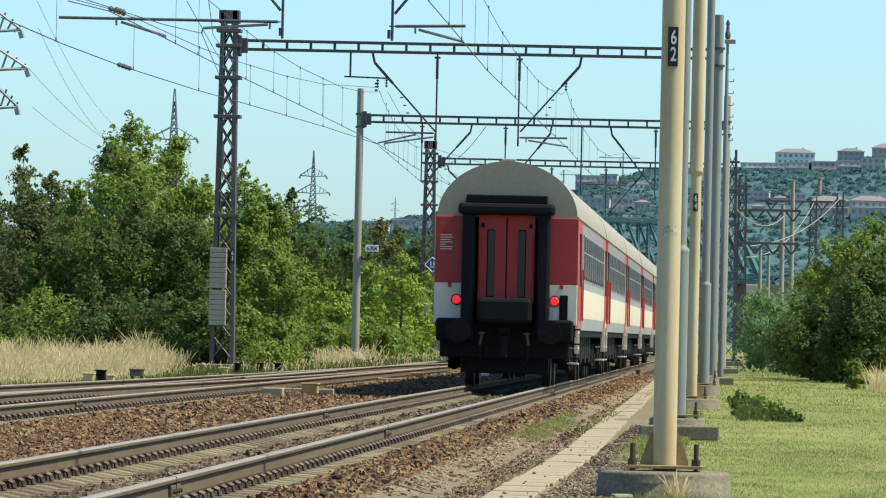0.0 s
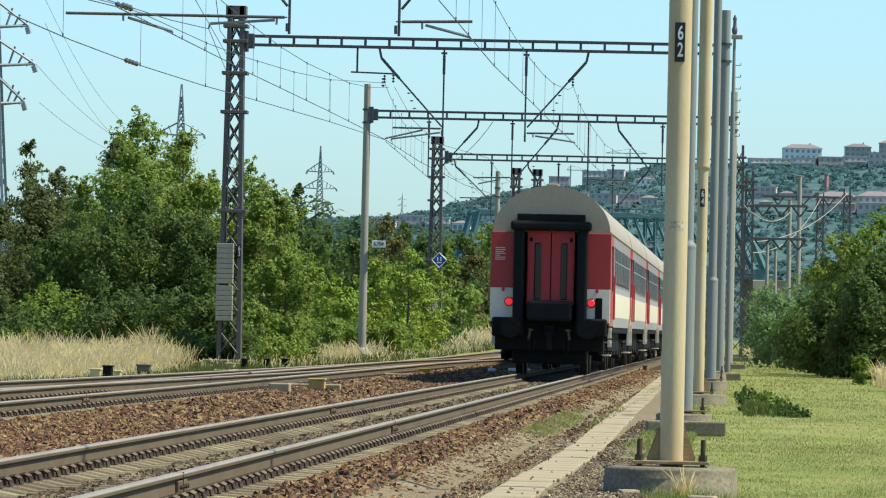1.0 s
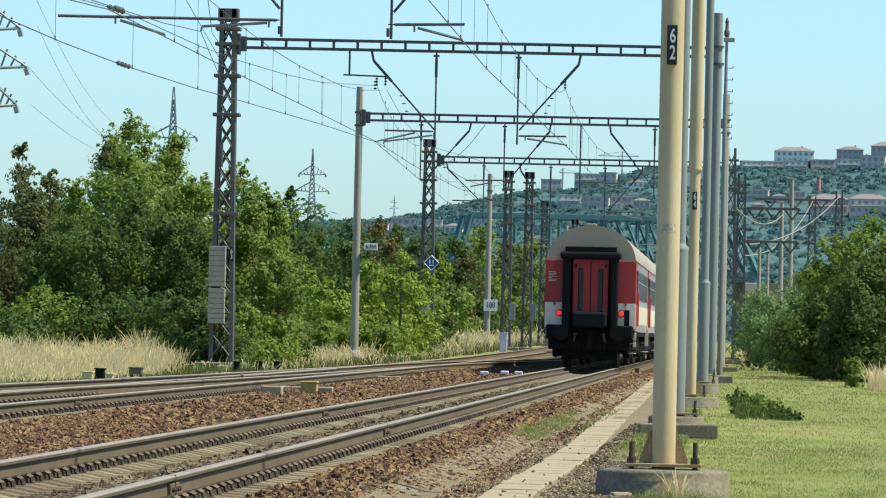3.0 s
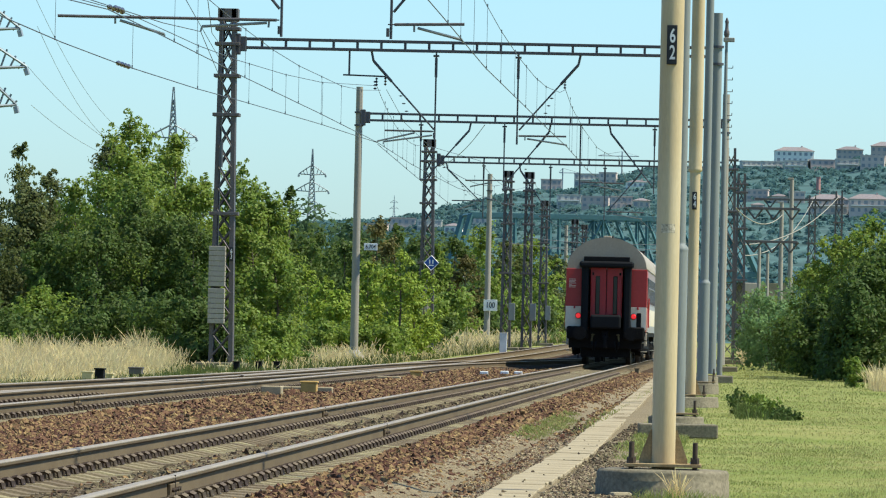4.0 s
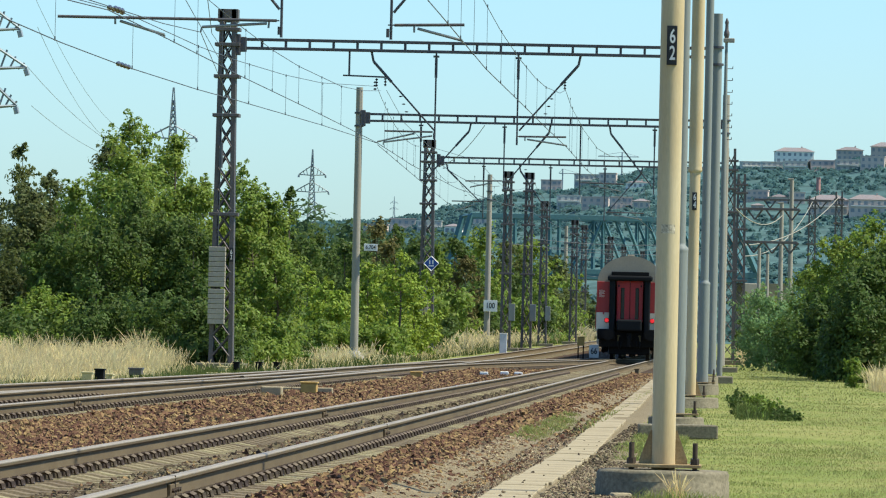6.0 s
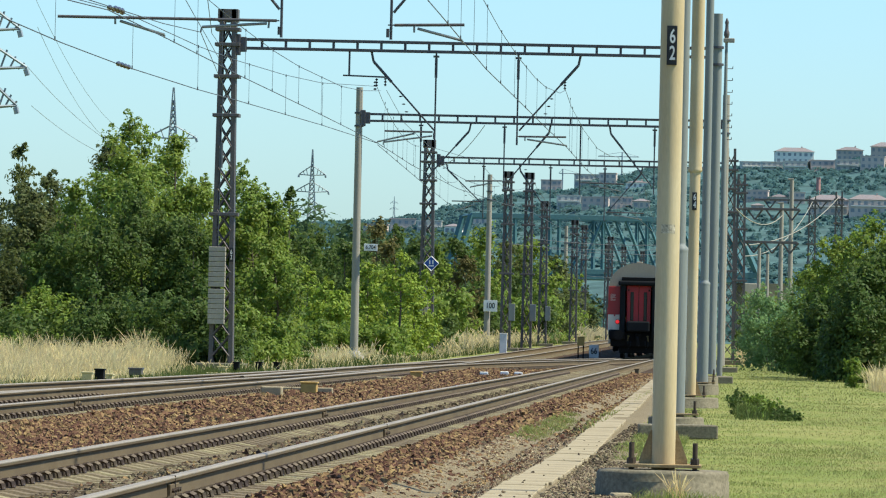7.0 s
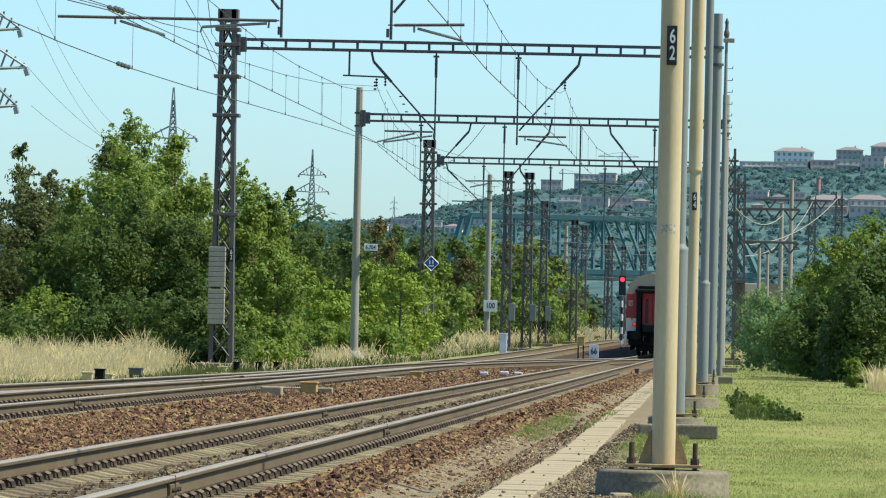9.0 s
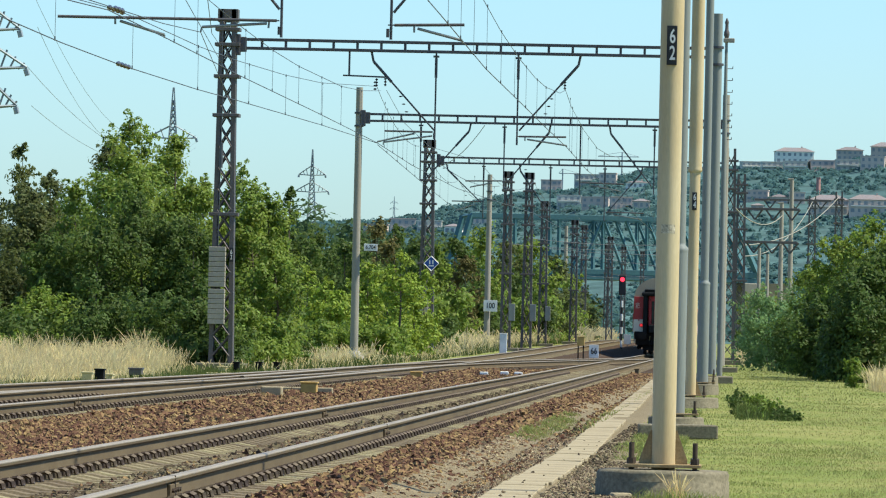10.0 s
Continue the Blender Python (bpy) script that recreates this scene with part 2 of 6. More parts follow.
def tube(bm, a, b, r0, r1=None, n=8, cap=True):
    a, b = Vector(a), Vector(b)
    r1 = r0 if r1 is None else r1
    q = (b - a).to_track_quat("Z", "Y")
    rings = []
    for p, r in ((a, r0), (b, r1)):
        rings.append([bm.verts.new(p + q @ Vector((r * math.cos(2 * math.pi * k / n), r * math.sin(2 * math.pi * k / n), 0))) for k in range(n)])
    for k in range(n):
        f = bm.faces.new((rings[0][k], rings[0][(k + 1) % n], rings[1][(k + 1) % n], rings[1][k]))
        f.smooth = n > 6
    if cap:
        caps = [bm.faces.new(rings[0][::-1]), bm.faces.new(rings[1])]
        for e in [e for c in caps for e in c.edges]:
            e.smooth = False
    return bm


def bar(bm, a, b, w, d=None):
    """A square bar from a to b."""
    return tube(bm, a, b, w * 0.7071, n=4)


def channel(bm, side, w0, w1, d, height):
    """A leaning steel channel, open towards the mast's middle."""
    rings = []
    for w, z in ((w0, 0.0), (w1, height)):
        rings.append([bm.verts.new((side * (w - a), y, z)) for a, y in ((0, -d), (0.13, -d), (0.13, -d + 0.02), (0.02, -d + 0.02), (0.02, d - 0.02), (0.13, d - 0.02), (0.13, d), (0, d))])
    lo, hi = rings
    for k in range(8):
        bm.faces.new((lo[k], lo[(k + 1) % 8], hi[(k + 1) % 8], hi[k]))
    bm.faces.new(lo[::-1]), bm.faces.new(hi)
    bmesh.ops.recalc_face_normals(bm, faces=bm.faces)


def lathe(bm, rows, n=16, at=(0, 0, 0)):
    """Turned form: rows of (radius, z); long runs get a ring near each end, so that they shade straight."""
    full = [rows[0]]
    for (ra, za), (rb, zb) in zip(rows, rows[1:]):
        if abs(zb - za) > 8 * max(ra, rb):
            for k in (0.004, 0.996):
                full.append((ra + (rb - ra) * k, za + (zb - za) * k))
        full.append((rb, zb))

    def ring(r, z):
        return [bm.verts.new((at[0] + r * math.cos(2 * math.pi * k / n), at[1] + r * math.sin(2 * math.pi * k / n), at[2] + z)) for k in range(n)]
    rings = [ring(r, z) for r, z in full]
    for p, q in zip(rings, rings[1:]):
        for k in range(n):
            bm.faces.new((p[k], p[(k + 1) % n], q[(k + 1) % n], q[k])).smooth = True
    caps = [bm.faces.new(rings[0][::-1]), bm.faces.new(rings[-1])]
    for e in [e for c in caps for e in c.edges]:
        e.smooth = False
    return bm


def prism(bm, outline, y0, y1):
    """An outline in x, z carried from y0 to y1."""
    a = [bm.verts.new((x, y0, z)) for x, z in outline]
    b = [bm.verts.new((x, y1, z)) for x, z in outline]
    n = len(a)
    for k in range(n):
        bm.faces.new((a[k], b[k], b[(k + 1) % n], a[(k + 1) % n]))
    bm.faces.new(a), bm.faces.new(b[::-1])
    return bm


def smooth(a):
    a = min(1.0, max(0.0, a))
    return a * a * (3 - 2 * a)


def lift(y):
    """The left line climbs gently away."""
    return 0.75 * smooth((y - 170) / 380)


def ground_z(x, y):
    """Height of the ground sheet."""
    z = -0.30 + 0.05 * noise.noise(Vector((x * 0.25, y * 0.08, 0)))
    z += (lift(y) + 0.02) * smooth((-7.5 - x) / 2.5) 
    z -= 0.10 * smooth((x + 1.9) / 0.8) * smooth((40 - y) / 20)
    return z


def gravel_z(x, y):
    """Top of the sandy strip beside the ballast and the trough."""
    edge = -0.75 - 0.55 * smooth((y - 52) / 26) + 0.12 * noise.noise(Vector((0, y * 0.5, 2)))
    z = max(ground_z(x, y), -0.30) + 0.02 * noise.noise(Vector((x * 2, y * 0.6, 1))) + 0.03 - 0.09 * smooth((x - edge) / 0.12)
    side = smooth((-1.95 - x) / 0.25)
    z = z * (1 - side) + (ballast_z(x, y) + 0.012 - 0.04 * smooth((-2.75 - x) / 0.1)) * side
    return max(z, ground_z(x, y) + 0.014) if x < edge and x > -2.8 else z


# ---- ground ----
def build_ground():
    xs = [-3000, -1200, -500, -200, -100, -60, -40, -30] + [-25 + 0.5 * k for k in range(72)] + [12, 16, 22, 30, 45, 70, 120, 250, 600, 1500, 3000]
    ys = [-300, -100, -40, -10, 5, 15] + [20 + 1.0 * k for k in range(150)] + [171 + 4 * k for k in range(60)] + [430, 480, 540, 620, 750, 950, 1300, 1900, 2800, 4200, 4900]
    verts = [(x, y, ground_z(x, y)) for y in ys for x in xs]
    n = len(xs)
    faces = [(j * n + i, j * n + i + 1, (j + 1) * n + i + 1, (j + 1) * n + i) for j in range(len(ys) - 1) for i in range(n - 1)]
    ob = raw("ground", verts, faces, M_GRASS)
    for p in ob.data.polygons:
        p.use_smooth = True
    tagged(ob, "mown grass ground, patchy green and straw-coloured, beside the railway", "ground", kind="structure")


def ballast_z(x, y):
    """Top of the ballast: level between the rails, falling at the shoulder."""
    z = -0.215 + lift(y) * smooth((-6.5 - x) / 2.0)
    for c in (TRACK_X, LEFT_X):
        d = abs(x - c)
        z -= 0.055 * smooth((1.15 - d) / 0.15)
        z += 0.055 * smooth((0.46 - d) / 0.22)
        z += 0.03 * math.exp(-((d - 1.28) / 0.16) ** 2)
    z -= 0.17 * smooth((x + 2.85) / 0.9)
    z -= 0.22 * smooth((-11.9 - x) / 1.3)
    z -= 0.06 * math.exp(-((x + 7.0) / 0.7) ** 2)
    return z + 0.025 * noise.noise(Vector((x * 1.3, y * 0.9, 3.0)))


def build_ballast():
    xs = [-13.6 + 0.3 * k for k in range(40)]
    ys = [10 + 0.8 * k for k in range(150)] + [130 + 5 * k for k in range(120)]
    n = len(xs)
    verts = [(x, y, ballast_z(x, y)) for y in ys for x in xs]
    faces = [(j * n + i, j * n + i + 1, (j + 1) * n + i + 1, (j + 1) * n + i) for j in range(len(ys) - 1) for i in range(n - 1)]
    bed = raw("ballast_bed", verts, faces, M_BALLAST)
    tagged(bed, "rust-brown crushed stone ballast bed under the tracks", "ballast", kind="structure")
    # loose stones: seven-cornered lumps, all in one mesh for each shade
    rng = np.random.default_rng(4)
    unit = np.array([(-0.9, -0.2, -0.3), (0.2, -0.9, -0.2), (0.9, 0.2, -0.3), (-0.2, 0.9, -0.2), (0.35, -0.15, 0.75), (-0.35, 0.2, 0.8), (0.0, 0.0, -0.8)], float)
    fq = np.array([(0, 1, 4), (1, 2, 4), (2, 3, 4), (3, 5, 4), (3, 0, 5), (0, 4, 5), (1, 0, 6), (2, 1, 6), (3, 2, 6), (0, 3, 6)])
    for name, mat, zones, seed in (
            ("ballast_stones", M_STONE, ((-8.7, -5.4, 36, 80, 165), (-8.6, -5.5, 80, 150, 50), (-8.5, -5.6, 150, 230, 22), (-3.38, -2.72, 33, 75, 170), (-2.72, -1.95, 33, 75, 75), (-3.35, -2.6, 75, 200, 50), (-2.6, -2.0, 75, 200, 20), (-4.9, -4.1, 33, 75, 25)), 5),
            ("grey_ballast_stones", M_GREYSTONE, ((-4.95, -4.05, 33, 75, 130), (-4.95, -4.05, 75, 150, 55), (-10.3, -8.9, 70, 130, 30), (-2.9, -1.92, 33, 80, 14), (-1.50, -0.75, 38, 62, 170), (-1.48, -1.25, 62, 90, 90), (-2.2, -1.9, 36, 90, 30), (-1.88, -1.5, 38, 75, 2)), 6),
            ("fine_gravel", M_GRAVEL, ((-2.8, -1.93, 36, 60, 520), (-2.75, -1.93, 60, 76, 260), (-1.49, -0.85, 38, 60, 260)), 8)):
        rng = np.random.default_rng(seed)
        vs, fs, base = [], [], 0
        for x0, x1, y0, y1, dens in zones:
            count = int((x1 - x0) * (y1 - y0) * dens)
            px, py = rng.uniform(x0, x1, count), rng.uniform(y0, y1, count)
            big = 1.0 if y0 < 60 else (1.35 if y0 < 120 else 1.8)
            for x, y in zip(px, py):
                r = rng.uniform(0.018, 0.040) * big * (0.42 if seed == 8 else 0.5 if x > -2.05 else 0.75 if x > -2.72 else 1.0)
                v = (unit + rng.normal(0, 0.2, (7, 3))) * r * np.array([rng.uniform(0.8, 1.5), rng.uniform(0.8, 1.5), rng.uniform(0.55, 1.0)])
                a = rng.uniform(0, 6.28)
                tilt = rng.normal(0, 0.45)
                ca, sa, ct, st = math.cos(a), math.sin(a), math.cos(tilt), math.sin(tilt)
                v = v @ np.array([[1, 0, 0], [0, ct, st], [0, -st, ct]]) @ np.array([[ca, sa, 0], [-sa, ca, 0], [0, 0, 1]])
                gz = -0.238 if -1.9 < x < -1.42 and dens < 10 else ballast_z(x, y) if x < -2.3 else max(gravel_z(x, y), ballast_z(x, y) if x < -1.9 else -1)
                vs.append(v + (x, y, gz + r * 0.25))
                fs.append(fq + base)
                base += 7
        tagged(raw(name, np.concatenate(vs), np.concatenate(fs), mat), "loose crushed stones lying on the ballast bed", "stones", kind="stuff")


RAIL_OUT = [(-0.075, -0.172), (0.075, -0.172), (0.075, -0.158), (0.012, -0.142), (0.0085, -0.05), (0.034, -0.034), (0.036, -0.010), (0.028, -0.004), (-0.028, -0.004),
            (-0.036, -0.010), (-0.034, -0.034), (-0.0085, -0.05), (-0.012, -0.142), (-0.075, -0.158)]
HEAD_OUT = [(-0.0362, -0.016), (0.0362, -0.016), (0.0365, -0.010), (0.028, -0.001), (0.018, 0.0), (-0.018, 0.0), (-0.028, -0.001), (-0.0365, -0.010)]


def rail(parent, path, name="rail"):
    """A rail swept along a path of (x, y, z)."""
    for outline, mat, nm, to in ((RAIL_OUT, M_RAIL, name, parent), (HEAD_OUT, M_RAILTOP, "running_surface", None)):
        bm = bmesh.new()
        rings = [[bm.verts.new((p[0] + x, p[1], p[2] + z)) for x, z in outline] for p in path]
        n = len(outline)
        for a, b in zip(rings, rings[1:]):
            for k in range(n):
                bm.faces.new((a[k], b[k], b[(k + 1) % n], a[(k + 1) % n]))
        bm.faces.new(rings[0]), bm.faces.new(rings[-1][::-1])
        bmesh.ops.recalc_face_normals(bm, faces=bm.faces)
        if to:
            ob = part(nm, bm, mat, to)
        else:
            part(nm, bm, mat, ob, "worn bright running surface")
    return ob


def sleeper_mesh():
    bm = bmesh.new()
    prof = [(-1.25, -0.30), (1.25, -0.30), (1.25, -0.19), (0.95, -0.172), (0.52, -0.172), (0.40, -0.195), (-0.40, -0.195), (-0.52, -0.172), (-0.95, -0.172), (-1.25, -0.19)]
    a = [bm.verts.new((x, -0.145, z)) for x, z in prof]
    b = [bm.verts.new((x, 0.145, z)) for x, z in prof]
    at = [bm.verts.new((x, -0.115, z)) for x, z in prof[2:]]
    n = len(prof)
    bt = [bm.verts.new((x, 0.115, z)) for x, z in prof[2:]]
    for k in range(8):
        at[k].co.z += 0.0
        a[k + 2].co.z -= 0.05
        b[k + 2].co.z -= 0.05
    for k in range(7):
        bm.faces.new((at[k], bt[k], bt[k + 1], at[k + 1]))
        bm.faces.new((a[k + 2], at[k], at[k + 1], a[k + 3]))
        bm.faces.new((bt[k], b[k + 2], b[k + 3], bt[k + 1]))
    bm.faces.new((a[1], b[1], b[2], bt[0], at[0], a[2]))
    bm.faces.new((b[0], a[0], a[9], at[7], bt[7], b[9]))
    bm.faces.new(a), bm.faces.new(b[::-1])
    bmesh.ops.recalc_face_normals(bm, faces=bm.faces)
    me = bpy.data.meshes.new("sleeper")
    bm.to_mesh(me)
    bm.free()
    me.materials.append(M_SLEEPER)
    return me


def fastening_mesh():
    """Clip, bolt and plate on both sides of one rail seat."""
    bm = bmesh.new()
    for s in (-1, 1):
        box(bm, (s * 0.125 - 0.05, -0.055, -0.180), (s * 0.125 + 0.05, 0.055, -0.166))
        arc = [(s * 0.172, -0.168), (s * 0.162, -0.128), (s * 0.130, -0.112), (s * 0.095, -0.118), (s * 0.070, -0.148)]
        for y in (-0.055, 0.055):
            for p, q in zip(arc, arc[1:]):
                tube(bm, (p[0], y, p[1]), (q[0], y, q[1]), 0.013, n=4, cap=False)
        tube(bm, (s * 0.172, -0.055, -0.165), (s * 0.172, 0.055, -0.165), 0.012, n=4)
        tube(bm, (s * 0.125, 0, -0.166), (s * 0.125, 0, -0.120), 0.020, n=6)
    me = bpy.data.meshes.new("fastening")
    bm.to_mesh(me)
    bm.free()
    me.materials.append(M_CLIP)
    return me


SLEEPER, FASTENING = sleeper_mesh(), fastening_mesh()
TIMBERS = SLEEPER.copy()
TIMBERS.materials[0] = M_TIMBER


def joined_copies(name, me, poses, parent):
    """Many alike pieces far off in one mesh."""
    co = np.array([v.co[:] for v in me.vertices])
    fs = [tuple(p.vertices) for p in me.polygons]
    vs, out = [], []
    for k, m in enumerate(poses):
        a = np.array(m.to_3x3())
        vs.append(co @ a.T + np.array(m.translation))
        out += [tuple(i + k * len(co) for i in f) for f in fs]
    ob = raw(name, np.concatenate(vs), out, me.materials[0], parent)
    return tagged(ob, kind="stuff")


def track(label, centre, y0, y1, single, clips=True):
    """One line: two rails, sleepers at 0.6 m, fastenings. centre(y) gives x; single: the stretch whose pieces stand alone."""
    t = thing("railway_track", label, "railway track", kind="structure")
    step = 4 if abs(centre(y0) - centre(y1)) > 0.1 or y1 > 400 else y1 - y0
    ys = [y0 + k * step for k in range(int((y1 - y0) / step) + 1)]
    for s in (-0.7535, 0.7535):
        rail(t, [(centre(y) + s, y, lift(y) if centre(y) < -8 else 0.0) for y in ys])
    far_s, far_f = [], []
    for k in range(int((y1 - y0) / 0.6)):
        y = y0 + 0.3 + 0.6 * k
        ang = math.atan2(centre(y + 0.5) - centre(y - 0.5), 1.0)
        z = lift(y) if centre(y) < -8 else 0.0
        m = pose(centre(y), y, z, 0, 0, -math.degrees(ang) + random.uniform(-0.3, 0.3))
        near = single[0] <= y < single[1]
        if near:
            shared("sleeper", SLEEPER, t, m)
        else:
            far_s.append(m)
        for s in (-0.7535, 0.7535):
            mf = m @ pose(s, random.uniform(-0.01, 0.01), 0)
            if near and y < single[0] + 84:
                shared("fastening", FASTENING, t, mf)
            elif y < 190:
                far_f.append(mf)
    if far_s:
        joined_copies("sleepers_far", SLEEPER, far_s, t)
    if far_f and clips:
        joined_copies("fastenings_far", FASTENING, far_f, t)
    return t


def build_tracks():
    track("straight railway track with worn rails on pale concrete sleepers", lambda y: TRACK_X, 26, 700, (33, 210))
    track("second railway track with rusty rails on concrete sleepers", lambda y: LEFT_X, 56, 760, (70, 240))
    # joints in the rails of the first line
    for x, y in ((TRACK_X + 0.7535, 41.2), (TRACK_X - 0.7535, 79.0), (TRACK_X + 0.7535, 66.2), (LEFT_X + 0.7535, 84.0)):
        j = thing("rail_joint", "dark rail joint with bolted fishplates", "rail joint", (x, y, 0), group="rail joints")
        for sd in (-1, 1):
            bm = bmesh.new()
            box(bm, (sd * 0.022 - 0.012, -0.32, -0.135), (sd * 0.022 + 0.012, 0.32, -0.052), 0.005)
            plate = part("fishplate", bm, M_RAIL, j)
            for k in (-0.24, -0.09, 0.09, 0.24):
                bm = bmesh.new()
                tube(bm, (sd * 0.03, k, -0.093), (sd * 0.055, k, -0.093), 0.017, n=6)
                part("bolt", bm, M_CLIP, plate)
        bm = bmesh.new()
        box(bm, (-0.0385, -0.006, -0.16), (0.0385, 0.006, 0.0015))
        part("gap", bm, M_CLIP, j)
    # a turnout leaves the second line towards the viewer's side of the field
    t = thing("turnout", "railway turnout with closely laid rusty rails", "railway track", kind="structure")
    for s in (-0.75, 0.75):
        rail(t, [(LEFT_X + s - 2.3 * ((205 - y) / 135) ** 2, y, 0.004) for y in range(60, 206, 5)])
    rail(t, [(LEFT_X + 0.66, y, -0.003) for y in (120, 205)], "check_rail")
    rail(t, [(LEFT_X - 0.66, y, -0.003) for y in (130, 160)], "check_rail")
    # crossover from the second line to the first
    c = thing("crossover", "crossover track joining the two railway lines", "railway track", kind="structure")
    for s in (-0.75, 0.75):
        rail(c, [(LEFT_X + s + (TRACK_X - LEFT_X) * smooth((y - 178) / 118), y, 0.004 + lift(y) * (1 - smooth((y - 178) / 118))) for y in range(178, 298, 4)])
    poses = [pose(LEFT_X + (TRACK_X - LEFT_X) * smooth((y - 178) / 118), y, 0.012) for y in np.arange(186, 292, 0.45)]
    joined_copies("sleepers_crossover", TIMBERS, poses, c)


def build_path():
    """Concrete trough lids, slab by slab."""
    xs, ys = [-2.95 + 0.1 * k for k in range(24)], [30 + 0.5 * k for k in range(110)] + [85 + 3 * k for k in range(45)]
    n = len(xs)
    verts = [(x, y, gravel_z(x, y)) for y in ys for x in xs]
    faces = [(j * n + i, j * n + i + 1, (j + 1) * n + i + 1, (j + 1) * n + i) for j in range(len(ys) - 1) for i in range(n - 1)]
    tagged(raw("gravel_ground", verts, faces, M_DIRT), "trodden sandy gravel strip beside the cable trough", "ground", kind="structure")
    t = thing("cable_trough", "pale concrete cable trough with slab lids beside the ballast", "cable trough", kind="structure")
    bm = bmesh.new()
    box(bm, (-0.19, -0.497, -0.08), (0.19, 0.497, 0.0), 0.008)
    me = bpy.data.meshes.new("lid")
    bm.to_mesh(me)
    bm.free()
    me.materials.append(M_CONCRETE)
    for k in range(160):
        y = 36.5 + k * 1.0
        shared("lid", me, t, pose(-1.75 + 0.065 * smooth((y - 46) / 15) - 0.0052 * max(0, y - 66) + random.uniform(-0.01, 0.01), y, -0.242 + random.uniform(-0.006, 0.006), random.uniform(-0.15, 0.15), random.uniform(-0.6, 0.6), random.uniform(-0.5, 0.5)))


# ---- masts ----
def foundation(x, y, top, sx, sy, depth=0.55, drum=False):
    bm = bmesh.new()
    if drum:
        lathe(bm, [(sx * 0.5, -depth), (sx * 0.5, -0.09), (sx * 0.492, -0.083), (sx * 0.498, -0.03), (sx * 0.48, -0.006), (sx * 0.44, 0.0)], 40)
        for v in bm.verts:
            n = noise.noise(Vector((v.co.x * 5 + x, v.co.y * 5 + y, v.co.z * 7)))
            v.co.x, v.co.y, v.co.z = v.co.x * (1 + 0.03 * n), v.co.y * (1 + 0.03 * n) * sy / sx, v.co.z + (0.012 * n if v.co.z < 0 else -0.004 * abs(n))
    else:
        box(bm, (-sx / 2, -sy / 2, -depth), (sx / 2, sy / 2, 0), 0.035)
    ob = part("mast_foundation", bm, M_FOUND)
    ob.location = (x, y, top)
    return tagged(ob, "weathered concrete mast foundation block in the grass", "foundation", group="mast foundations")


def letters(parent, text, size, at, mat, turn=(90, 0, 0), name="writing", spacing=1.0, squeeze=1.0):
    cu = bpy.data.curves.new(name, "FONT")
    cu.body, cu.size, cu.align_x, cu.align_y, cu.extrude = text, size, "CENTER", "CENTER", 0.002
    cu.offset = size * 0.018
    cu.space_line = spacing
    me = bpy.data.meshes.new_from_object(bpy.data.objects.new("tmp", cu))
    me.materials.clear()
    me.materials.append(mat)
    ob = new(name, me)
    ob.parent = parent
    ob.matrix_basis = pose(*at, *turn) @ Matrix.Diagonal((squeeze, 1, 1, 1))
    return ob


def tube_mast(x, y, base, r0, r1, height, text="", plate_z=0, plate_h=0.31, step=None, mat=None, found=(1.05, 0.9), label=""):
    t = thing("catenary_mast", label, "mast", (x, y, base), group="masts beside the path")
    bm = bmesh.new()
    if step:
        lathe(bm, [(r0, 0), (r0, step), (max(r0, r1) * 1.03, step + 0.02), (max(r0, r1) * 1.03, step + 0.06), (r1, step + 0.10), (r1 * 0.92, height)], 24)
    else:
        lathe(bm, [(r0, 0), (r1, height)], 24)
    part("pole", bm, mat, t)
    bm = bmesh.new()
    box(bm, (-0.30, -0.26, 0.02), (0.30, 0.26, 0.045), 0.004)
    part("base_plate", bm, M_PLATE, t, "rusty steel base plate")
    if not step or step > 3:
        for a in (0, 180):
            bm = bmesh.new()
            prism(bm, [(r0 * 0.8, 0.045), (0.19, 0.045), (0.19, 0.075), (r0 + 0.012, 0.31), (r0 * 0.8, 0.31)], -0.008, 0.008)
            bmesh.ops.rotate(bm, verts=bm.verts, matrix=Matrix.Rotation(radians(a + 5), 3, "Z"))
            part("gusset", bm, M_PLATE, t)
    for sx in (-1, 1):
        for sy in (-1, 1):
            bm = bmesh.new()
            tube(bm, (sx * 0.25, sy * 0.2, 0), (sx * 0.25, sy * 0.2, 0.21), 0.019, n=10)
            tube(bm, (sx * 0.25, sy * 0.2, 0.045), (sx * 0.25, sy * 0.2, 0.09), 0.034, n=6)
            part("anchor_bolt", bm, M_CLIP, t, "rusty anchor bolt with nut")
    if text:
        p = bm = bmesh.new()
        w = plate_h * 0.13
        ry = -(r0 + (r1 - r0) * plate_z / height) - 0.012
        box(bm, (-w, ry - 0.004, plate_z - plate_h / 2), (w, ry + 0.02, plate_z + plate_h / 2), 0.004)
        plate = part("number_plate", bm, M_BLACK, t, "black mast number plate with pale digits")
        letters(plate, "\n".join(text), plate_h * 0.50, (0.004, ry - 0.007, plate_z), M_SIGNWHITE, spacing=0.86, squeeze=0.62)
    foundation(x, y, base, *found, drum=True)
    return t


